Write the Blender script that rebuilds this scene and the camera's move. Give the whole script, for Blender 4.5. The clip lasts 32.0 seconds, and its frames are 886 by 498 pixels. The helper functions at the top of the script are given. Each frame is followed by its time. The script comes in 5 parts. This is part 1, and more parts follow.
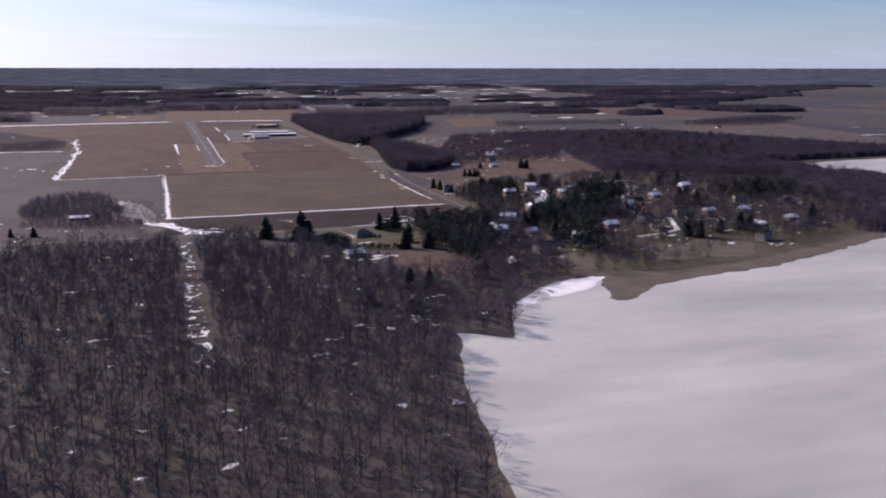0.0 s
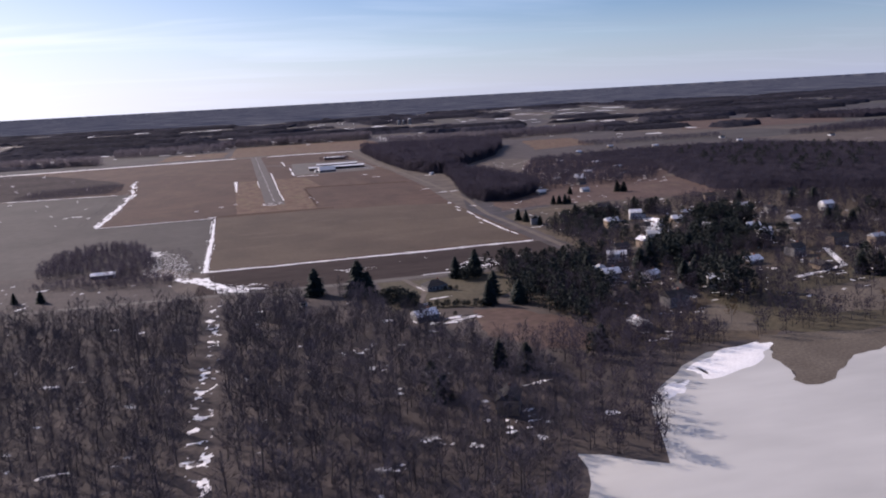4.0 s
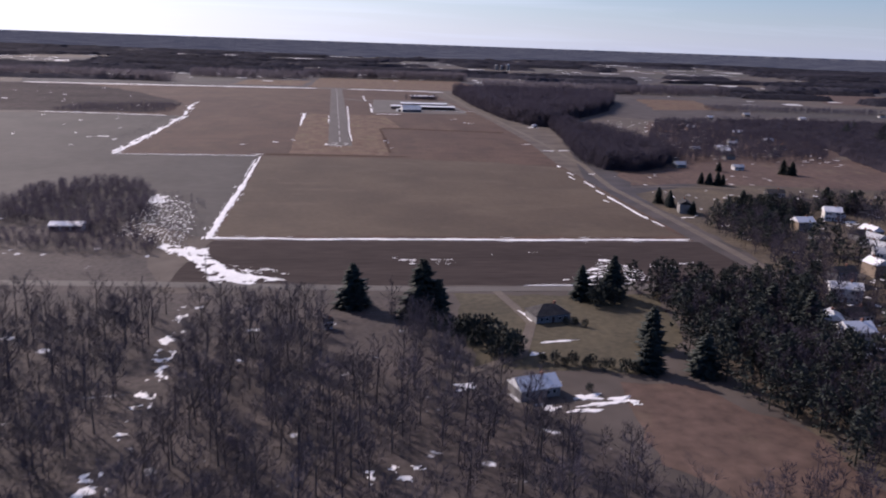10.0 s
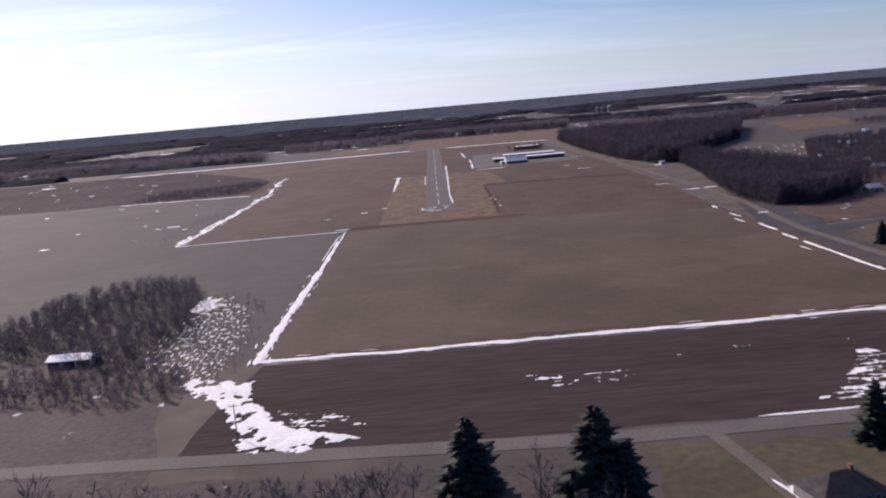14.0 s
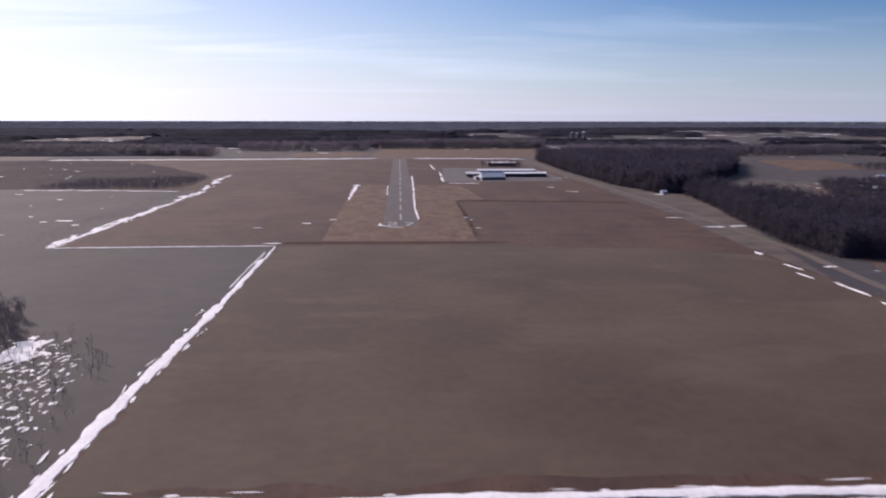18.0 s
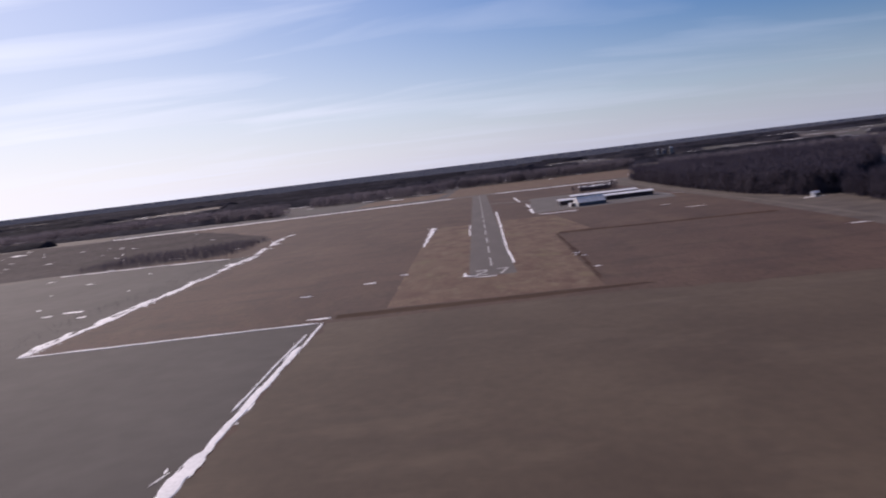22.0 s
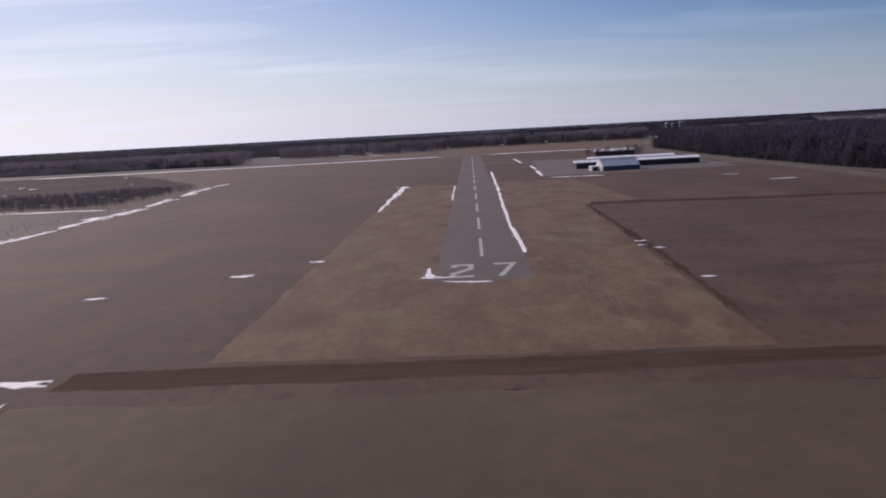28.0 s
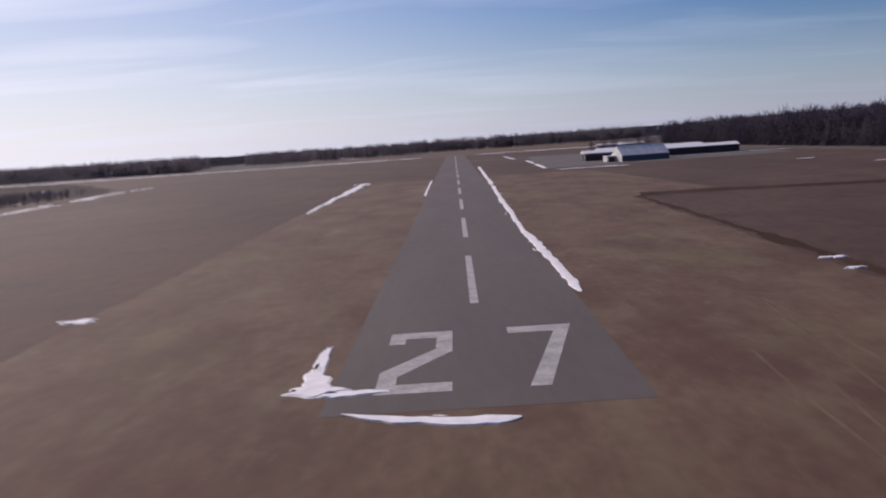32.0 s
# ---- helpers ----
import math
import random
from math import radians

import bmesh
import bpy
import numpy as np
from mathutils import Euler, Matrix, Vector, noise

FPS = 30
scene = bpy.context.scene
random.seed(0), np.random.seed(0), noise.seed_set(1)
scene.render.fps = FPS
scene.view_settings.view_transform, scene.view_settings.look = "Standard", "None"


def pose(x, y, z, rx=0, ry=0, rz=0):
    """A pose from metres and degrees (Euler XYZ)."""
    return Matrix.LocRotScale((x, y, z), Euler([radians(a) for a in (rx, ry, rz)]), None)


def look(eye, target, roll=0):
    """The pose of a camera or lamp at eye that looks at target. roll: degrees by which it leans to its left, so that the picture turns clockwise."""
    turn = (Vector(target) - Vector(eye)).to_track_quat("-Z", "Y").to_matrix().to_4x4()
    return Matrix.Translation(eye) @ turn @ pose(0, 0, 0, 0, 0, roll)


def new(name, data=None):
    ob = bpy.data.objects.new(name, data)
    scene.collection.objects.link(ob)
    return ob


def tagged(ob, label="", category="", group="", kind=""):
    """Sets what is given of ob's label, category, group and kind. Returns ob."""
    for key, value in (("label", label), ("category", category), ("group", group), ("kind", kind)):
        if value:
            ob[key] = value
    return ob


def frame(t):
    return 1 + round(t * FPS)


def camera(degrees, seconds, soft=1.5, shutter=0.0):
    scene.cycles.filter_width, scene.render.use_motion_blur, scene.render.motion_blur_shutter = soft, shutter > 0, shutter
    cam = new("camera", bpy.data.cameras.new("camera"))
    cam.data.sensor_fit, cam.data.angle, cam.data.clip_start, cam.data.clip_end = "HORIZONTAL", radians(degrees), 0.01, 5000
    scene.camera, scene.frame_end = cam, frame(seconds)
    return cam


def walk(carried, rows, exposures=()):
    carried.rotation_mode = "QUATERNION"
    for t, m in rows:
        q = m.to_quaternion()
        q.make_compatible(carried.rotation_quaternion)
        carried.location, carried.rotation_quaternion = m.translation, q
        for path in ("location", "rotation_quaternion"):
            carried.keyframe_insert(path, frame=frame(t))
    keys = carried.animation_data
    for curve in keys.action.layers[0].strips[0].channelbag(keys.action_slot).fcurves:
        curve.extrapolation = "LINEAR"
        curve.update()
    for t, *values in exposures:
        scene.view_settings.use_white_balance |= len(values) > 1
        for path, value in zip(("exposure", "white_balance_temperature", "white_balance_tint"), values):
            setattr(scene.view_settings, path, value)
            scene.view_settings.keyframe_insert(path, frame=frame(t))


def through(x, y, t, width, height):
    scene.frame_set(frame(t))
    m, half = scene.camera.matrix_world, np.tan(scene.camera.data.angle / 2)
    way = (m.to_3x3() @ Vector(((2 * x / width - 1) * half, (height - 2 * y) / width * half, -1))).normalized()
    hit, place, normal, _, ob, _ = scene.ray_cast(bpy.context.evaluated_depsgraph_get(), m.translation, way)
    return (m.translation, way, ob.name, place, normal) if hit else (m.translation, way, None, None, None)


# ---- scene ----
cam = camera(56.41, 32.0, soft=2.0, shutter=0.5)
PATH = [
    (0.0, pose(-68.49, -1080.20, 121.45, 77.65, -0.05, -18.91)),
    (0.5, pose(-63.89, -1064.60, 120.09, 77.22, -1.05, -15.53)),
    (1.0, pose(-59.31, -1049.01, 118.73, 76.22, -1.30, -12.52)),
    (1.5, pose(-54.79, -1033.42, 117.34, 76.74, -0.21, -11.05)),
    (2.0, pose(-50.36, -1017.84, 115.93, 78.51, 1.14, -10.17)),
    (2.5, pose(-46.09, -1002.24, 114.49, 79.12, 1.99, -10.87)),
    (4.5, pose(-30.78, -939.71, 108.83, 79.60, 3.12, -14.31)),
    (5.0, pose(-27.43, -924.02, 107.47, 79.47, 0.77, -11.05)),
    (5.5, pose(-24.25, -908.29, 106.12, 78.78, -0.38, -9.20)),
    (6.0, pose(-21.27, -892.54, 104.78, 78.55, -1.69, -9.20)),
    (6.5, pose(-18.55, -876.75, 103.43, 78.17, -3.89, -10.16)),
    (7.0, pose(-16.11, -860.91, 102.05, 77.91, -1.99, -10.98)),
    (7.5, pose(-13.93, -845.04, 100.63, 76.93, 0.71, -10.05)),
    (8.0, pose(-11.98, -829.14, 99.16, 76.67, 5.96, -8.13)),
    (8.5, pose(-10.26, -813.23, 97.62, 76.39, 3.99, -5.46)),
    (9.0, pose(-8.73, -797.30, 96.03, 75.04, 0.93, -5.05)),
    (9.5, pose(-7.39, -781.35, 94.36, 75.05, -2.18, -5.98)),
    (10.0, pose(-6.22, -765.40, 92.63, 76.13, -1.96, -7.33)),
    (10.5, pose(-5.14, -749.43, 90.86, 76.15, 1.44, -8.25)),
    (11.0, pose(-4.14, -733.44, 89.09, 76.22, 3.70, -6.38)),
    (11.5, pose(-3.21, -717.46, 87.33, 77.15, 5.13, -3.53)),
    (12.0, pose(-2.37, -701.49, 85.57, 76.73, 3.84, -1.70)),
    (12.5, pose(-1.69, -685.53, 83.74, 77.40, 1.12, -2.21)),
    (13.0, pose(-1.21, -669.56, 81.85, 79.48, 0.96, -2.81)),
    (13.5, pose(-0.88, -653.52, 79.92, 79.34, 5.23, -3.00)),
    (14.0, pose(-0.67, -637.45, 77.98, 80.21, 4.95, -0.94)),
    (14.5, pose(-0.57, -621.35, 76.04, 80.07, 2.41, 0.25)),
    (15.0, pose(-0.51, -605.22, 74.14, 80.05, -0.24, -1.29)),
    (15.5, pose(-0.45, -589.04, 72.30, 80.40, -0.25, -4.11)),
    (17.5, pose(-0.62, -524.03, 65.66, 80.25, 0.80, -4.79)),
    (18.0, pose(-0.65, -507.78, 64.05, 81.21, -0.06, -3.01)),
    (18.5, pose(-0.82, -491.58, 62.43, 82.25, 1.19, 0.67)),
    (19.0, pose(-1.09, -475.44, 60.79, 82.27, 3.87, 3.51)),
    (19.5, pose(-1.42, -459.36, 59.15, 82.72, 3.20, 4.71)),
    (20.0, pose(-1.76, -443.32, 57.53, 84.23, 3.08, 2.85)),
    (20.5, pose(-2.12, -427.29, 55.96, 84.57, 2.38, -0.41)),
    (21.0, pose(-2.45, -411.27, 54.43, 84.75, 2.49, -2.43)),
    (21.5, pose(-2.71, -395.24, 52.96, 84.04, 7.45, -2.32)),
    (22.0, pose(-2.93, -379.17, 51.53, 84.35, 6.87, 2.13)),
    (22.5, pose(-3.10, -363.03, 50.13, 84.90, 7.28, 5.74)),
    (23.0, pose(-3.16, -346.81, 48.76, 83.82, 3.58, 6.79)),
    (23.5, pose(-3.07, -330.51, 47.42, 82.45, 3.08, 4.09)),
    (24.0, pose(-2.91, -314.15, 46.08, 82.68, 5.64, 0.05)),
    (24.5, pose(-2.71, -297.76, 44.68, 82.82, 5.18, -2.77)),
    (26.5, pose(-1.71, -232.28, 38.14, 82.55, 2.34, 3.24)),
    (27.0, pose(-1.65, -216.08, 36.35, 82.28, 1.49, 3.43)),
    (27.5, pose(-1.67, -199.89, 34.52, 82.53, 3.80, 2.65)),
    (28.0, pose(-1.78, -183.69, 32.69, 81.96, 3.04, 1.80)),
    (28.5, pose(-1.91, -167.51, 30.87, 81.88, 4.77, 0.20)),
    (29.0, pose(-2.06, -151.32, 29.07, 81.58, 7.18, -0.41)),
    (29.5, pose(-2.13, -135.15, 27.26, 82.35, 7.97, 0.27)),
    (30.0, pose(-2.12, -119.06, 25.33, 82.79, 9.05, 1.22)),
    (30.5, pose(-1.99, -103.08, 23.23, 83.80, 8.33, 1.99)),
    (31.0, pose(-1.74, -87.16, 21.09, 84.16, 5.77, 2.05)),
    (31.5, pose(-1.47, -71.26, 19.05, 84.40, 7.49, 1.05)),
    (32.0, pose(-1.12, -55.34, 17.12, 82.63, 3.86, 0.70)),
]
walk(cam, PATH, exposures=[(0.0, 0.42, 6380, 24), (10.0, 0.42, 6360, 25), (14.0, 0.34, 6400, 25), (15.0, 0.10, 6400, 26), (18.0, 0.30, 6400, 26), (19.0, 0.08, 6450, 26), (22.0, 0.02, 6450, 26), (23.0, -0.16, 6450, 26), (24.0, -0.08, 6450, 26), (32.0, -0.12, 6450, 26)])

# ---- light: afternoon sun ahead and to the left, clear sky with thin cirrus ----
SUN_AZ, SUN_EL = radians(-40), radians(30)
world = bpy.data.worlds.new("sky")
scene.world = world
world.use_nodes = True
wn, wl = world.node_tree.nodes, world.node_tree.links
wn.clear()
w_out = wn.new("ShaderNodeOutputWorld")
w_bg = wn.new("ShaderNodeBackground")
w_bg.inputs[1].default_value = 0.064
sky = wn.new("ShaderNodeTexSky")
sky.sky_type, sky.sun_disc = "NISHITA", False
sky.sun_elevation, sky.sun_rotation = SUN_EL, SUN_AZ
sky.air_density, sky.dust_density, sky.ozone_density = 1.0, 0.35, 2.6
w_tc = wn.new("ShaderNodeTexCoord")
w_sep = wn.new("ShaderNodeSeparateXYZ")
wl.new(w_tc.outputs["Generated"], w_sep.inputs[0])


def w_math(op, a, b, clamp=False):
    m = wn.new("ShaderNodeMath")
    m.operation, m.use_clamp = op, clamp
    for k, v in enumerate((a, b)):
        if isinstance(v, (int, float)):
            m.inputs[k].default_value = v
        else:
            wl.new(v, m.inputs[k])
    return m.outputs[0]


zup = w_math("MAXIMUM", w_sep.outputs[2], 0.0)
zden = w_math("ADD", zup, 0.09)
w_comb = wn.new("ShaderNodeCombineXYZ")
wl.new(w_math("MULTIPLY", w_math("DIVIDE", w_sep.outputs[0], zden), 0.55), w_comb.inputs[0])
wl.new(w_math("MULTIPLY", w_math("DIVIDE", w_sep.outputs[1], zden), 1.5), w_comb.inputs[1])
w_noise = wn.new("ShaderNodeTexNoise")
w_noise.inputs["Scale"].default_value, w_noise.inputs["Detail"].default_value = 0.8, 6.0
w_noise.inputs["Distortion"].default_value = 0.6
wl.new(w_comb.outputs[0], w_noise.inputs["Vector"])
w_ramp = wn.new("ShaderNodeValToRGB")
w_ramp.color_ramp.elements[0].position, w_ramp.color_ramp.elements[1].position = 0.5, 0.8
wl.new(w_noise.outputs[0], w_ramp.inputs[0])
w_mix = wn.new("ShaderNodeMix")
w_mix.data_type = "RGBA"
# thin cirrus, brightest towards the sun
toward = w_math("MAXIMUM", w_math("ADD", w_math("MULTIPLY", w_sep.outputs[0], math.sin(SUN_AZ)), w_math("MULTIPLY", w_sep.outputs[1], math.cos(SUN_AZ))), 0.0)
glow = w_math("POWER", toward, 3.5)
wl.new(w_math("ADD", w_math("MULTIPLY", w_ramp.outputs[0], w_math("ADD", w_math("MULTIPLY", glow, 0.5), 0.13)), w_math("MULTIPLY", glow, 0.56)), w_mix.inputs[0])
w_sat = wn.new("ShaderNodeHueSaturation")
w_sat.inputs["Hue"].default_value = 0.515
# the upper sky, out of view, is made paler and brighter to lift the shade
high = w_math("POWER", zup, 1.6)
wl.new(w_math("ADD", w_math("ADD", w_math("MULTIPLY", toward, 0.2), 0.74), w_math("MULTIPLY", high, 1.3)), w_sat.inputs["Value"])
wl.new(w_math("SUBTRACT", 1.94, w_math("MULTIPLY", high, 1.8)), w_sat.inputs["Saturation"])
wl.new(sky.outputs[0], w_sat.inputs["Color"])
wl.new(w_sat.outputs[0], w_mix.inputs[6])
w_mix.inputs[7].default_value = (13.6, 15.2, 16.4, 1)
# pale haze low in the sky
w_haze = wn.new("ShaderNodeMix")
w_haze.data_type = "RGBA"
low = w_math("SUBTRACT", 1.0, w_math("DIVIDE", zup, 0.24), True)
# it is thickest below the sun
veil = w_math("ADD", w_math("MULTIPLY", w_math("POWER", toward, 3.0), 0.34), 0.62)
wl.new(w_math("MULTIPLY", w_math("MULTIPLY", low, low), veil), w_haze.inputs[0])
wl.new(w_mix.outputs[2], w_haze.inputs[6])
w_hcol = wn.new("ShaderNodeMix")
w_hcol.data_type = "RGBA"
wl.new(w_math("POWER", toward, 4.0), w_hcol.inputs[0])
w_hcol.inputs[6].default_value, w_hcol.inputs[7].default_value = (6.2, 7.8, 11.4, 1), (14.4, 15.4, 16.0, 1)
wl.new(w_hcol.outputs[2], w_haze.inputs[7])
# the land goes on to the horizon beyond the modelled ground: pale fields in dark woods, blue distance haze put into
# both colours
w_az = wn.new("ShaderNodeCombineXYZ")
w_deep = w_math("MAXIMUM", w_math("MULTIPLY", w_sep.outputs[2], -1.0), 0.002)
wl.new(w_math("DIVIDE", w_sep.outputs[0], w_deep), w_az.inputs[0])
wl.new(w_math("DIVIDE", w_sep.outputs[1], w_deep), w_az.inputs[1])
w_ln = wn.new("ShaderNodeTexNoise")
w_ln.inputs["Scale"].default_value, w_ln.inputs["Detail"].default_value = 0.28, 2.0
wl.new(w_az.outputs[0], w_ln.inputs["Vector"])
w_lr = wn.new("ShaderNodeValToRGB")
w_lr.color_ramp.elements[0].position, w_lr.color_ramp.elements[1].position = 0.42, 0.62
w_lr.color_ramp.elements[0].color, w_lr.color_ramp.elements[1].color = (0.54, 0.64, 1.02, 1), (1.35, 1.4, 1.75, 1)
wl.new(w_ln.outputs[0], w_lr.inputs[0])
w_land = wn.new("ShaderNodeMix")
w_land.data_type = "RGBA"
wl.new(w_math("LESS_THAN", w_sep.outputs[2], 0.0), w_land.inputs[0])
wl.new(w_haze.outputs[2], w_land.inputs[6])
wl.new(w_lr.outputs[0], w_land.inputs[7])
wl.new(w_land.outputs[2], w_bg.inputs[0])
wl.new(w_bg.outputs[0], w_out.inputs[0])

sun = new("sun", bpy.data.lights.new("sun", "SUN"))
sun.data.energy, sun.data.angle, sun.data.color = 3.8, radians(0.53), (1.0, 0.895, 0.77)
sun_dir = Vector((math.sin(SUN_AZ) * math.cos(SUN_EL), math.cos(SUN_AZ) * math.cos(SUN_EL), math.sin(SUN_EL)))
sun.matrix_world = look(sun_dir * 3000, (0, 0, 0))


# ---- materials ----
def material(name, colors, scale=1.0, rough=0.9, fine=0.0, bump=0.0, spread=(0.3, 0.7), fine_scale=None, stretch=(1, 1, 1),
             metal=0.0, rand=0.0, spots=None, patches=None, through=0.0, spec=0.25, tufts=()):
    """colors: dark and light tone of broad noise; fine: strength of fine grain; spots: (colour, scale, level) of scattered patches."""
    mat = bpy.data.materials.new(name)
    mat.use_nodes = True
    n, l = mat.node_tree.nodes, mat.node_tree.links
    bsdf = n["Principled BSDF"]
    bsdf.inputs["Roughness"].default_value, bsdf.inputs["Metallic"].default_value = rough, metal
    bsdf.inputs["Specular IOR Level"].default_value = spec
    geo = n.new("ShaderNodeNewGeometry")
    mp = n.new("ShaderNodeMapping")
    mp.inputs["Scale"].default_value = stretch
    l.new(geo.outputs["Position"], mp.inputs[0])
    tex = n.new("ShaderNodeTexNoise")
    tex.inputs["Scale"].default_value, tex.inputs["Detail"].default_value = scale, 5.0
    l.new(mp.outputs[0], tex.inputs["Vector"])
    ramp = n.new("ShaderNodeValToRGB")
    ramp.color_ramp.elements[0].position, ramp.color_ramp.elements[1].position = spread
    ramp.color_ramp.elements[0].color = (*colors[0], 1)
    ramp.color_ramp.elements[1].color = (*colors[1], 1)
    l.new(tex.outputs[0], ramp.inputs[0])
    col = ramp.outputs[0]

    def mix(kind, fac, a, b):
        m = n.new("ShaderNodeMix")
        m.data_type, m.blend_type = "RGBA", kind
        for sock, v in ((m.inputs[0], fac), (m.inputs[6], a), (m.inputs[7], b)):
            if isinstance(v, (int, float)):
                sock.default_value = v
            elif isinstance(v, tuple):
                sock.default_value = (*v, 1)
            else:
                l.new(v, sock)
        return m.outputs[2]

    if patches:
        # fields: one tone for each cell of a coarse net
        for pscale, pstretch, pcols, amount in patches:
            pm = n.new("ShaderNodeMapping")
            pm.inputs["Scale"].default_value = pstretch
            l.new(geo.outputs["Position"], pm.inputs[0])
            vor = n.new("ShaderNodeTexVoronoi")
            vor.inputs["Scale"].default_value = pscale
            l.new(pm.outputs[0], vor.inputs["Vector"])
            pr = n.new("ShaderNodeValToRGB")
            pr.color_ramp.interpolation = "CONSTANT"
            while len(pr.color_ramp.elements) < len(pcols):
                pr.color_ramp.elements.new(0.5)
            for k, cc in enumerate(pcols):
                pr.color_ramp.elements[k].position = k / len(pcols)
                pr.color_ramp.elements[k].color = (*cc, 1)
            sp = n.new("ShaderNodeSeparateColor")
            l.new(vor.outputs["Color"], sp.inputs[0])
            l.new(sp.outputs[0], pr.inputs[0])
            col = mix("MIX", amount, col, pr.outputs[0])
    if fine:
        t2 = n.new("ShaderNodeTexNoise")
        t2.inputs["Scale"].default_value, t2.inputs["Detail"].default_value = fine_scale or scale * 14, 6.0
        l.new(mp.outputs[0], t2.inputs["Vector"])
        r2 = n.new("ShaderNodeValToRGB")
        r2.color_ramp.elements[0].position, r2.color_ramp.elements[1].position = 0.3, 0.7
        r2.color_ramp.elements[0].color = (1 - fine, 1 - fine, 1 - fine, 1)
        r2.color_ramp.elements[1].color = (1 + fine * 0.6, 1 + fine * 0.6, 1 + fine * 0.6, 1)
        l.new(t2.outputs[0], r2.inputs[0])
        col = mix("MULTIPLY", 1.0, col, r2.outputs[0])
    if spots:
        scol, sscale, level, sstretch = spots[:4]
        soft = spots[4] if len(spots) > 4 else 0.04
        sm = n.new("ShaderNodeMapping")
        sm.inputs["Scale"].default_value = sstretch
        l.new(geo.outputs["Position"], sm.inputs[0])
        t3 = n.new("ShaderNodeTexNoise")
        t3.inputs["Scale"].default_value, t3.inputs["Detail"].default_value = sscale, 4.0
        l.new(sm.outputs[0], t3.inputs["Vector"])
        r3 = n.new("ShaderNodeValToRGB")
        r3.color_ramp.elements[0].position, r3.color_ramp.elements[1].position = level, level + soft
        l.new(t3.outputs[0], r3.inputs[0])
        col = mix("MIX", r3.outputs[0], col, scol)
    for scol, sscale, level, sstretch, soft, amount in tufts:
        # tussocks and bare places, one tone at a time
        sm = n.new("ShaderNodeMapping")
        sm.inputs["Scale"].default_value, sm.inputs["Location"].default_value = sstretch, (sscale * 40, level * 90, 0)
        l.new(geo.outputs["Position"], sm.inputs[0])
        t5 = n.new("ShaderNodeTexNoise")
        t5.inputs["Scale"].default_value, t5.inputs["Detail"].default_value = sscale, 5.0
        t5.inputs["Roughness"].default_value = 0.65
        l.new(sm.outputs[0], t5.inputs["Vector"])
        r5 = n.new("ShaderNodeMapRange")
        r5.inputs[1].default_value, r5.inputs[2].default_value, r5.inputs[4].default_value = level, level + soft, amount
        l.new(t5.outputs[0], r5.inputs[0])
        col = mix("MIX", r5.outputs[0], col, scol)
    if rand:
        info = n.new("ShaderNodeObjectInfo")
        rr = n.new("ShaderNodeMapRange")
        rr.inputs[3].default_value, rr.inputs[4].default_value = 1 - rand, 1 + rand
        l.new(info.outputs["Random"], rr.inputs[0])
        isl = n.new("ShaderNodeMapRange")
        isl.inputs[3].default_value, isl.inputs[4].default_value = 1 - rand, 1 + rand
        l.new(geo.outputs["Random Per Island"], isl.inputs[0])
        mm = n.new("ShaderNodeMath")
        mm.operation = "MULTIPLY"
        l.new(rr.outputs[0], mm.inputs[0])
        l.new(isl.outputs[0], mm.inputs[1])
        cc = n.new("ShaderNodeCombineColor")
        for k in range(3):
            l.new(mm.outputs[0], cc.inputs[k])
        col = mix("MULTIPLY", 1.0, col, cc.outputs[0])
    l.new(col, bsdf.inputs["Base Color"])
    if through:
        # light that filters through loose twigs
        tr = n.new("ShaderNodeBsdfTranslucent")
        l.new(col, tr.inputs[0])
        ms = n.new("ShaderNodeMixShader")
        ms.inputs[0].default_value = through
        l.new(bsdf.outputs[0], ms.inputs[1])
        l.new(tr.outputs[0], ms.inputs[2])
        l.new(ms.outputs[0], n["Material Output"].inputs[0])
    if bump:
        bm_ = n.new("ShaderNodeBump")
        bm_.inputs["Strength"].default_value, bm_.inputs["Distance"].default_value = 0.6, bump
        t4 = n.new("ShaderNodeTexNoise")
        t4.inputs["Scale"].default_value, t4.inputs["Detail"].default_value = (fine_scale or scale * 14), 4.0
        l.new(mp.outputs[0], t4.inputs["Vector"])
        l.new(t4.outputs[0], bm_.inputs["Height"])
        l.new(bm_.outputs[0], bsdf.inputs["Normal"])
    return mat


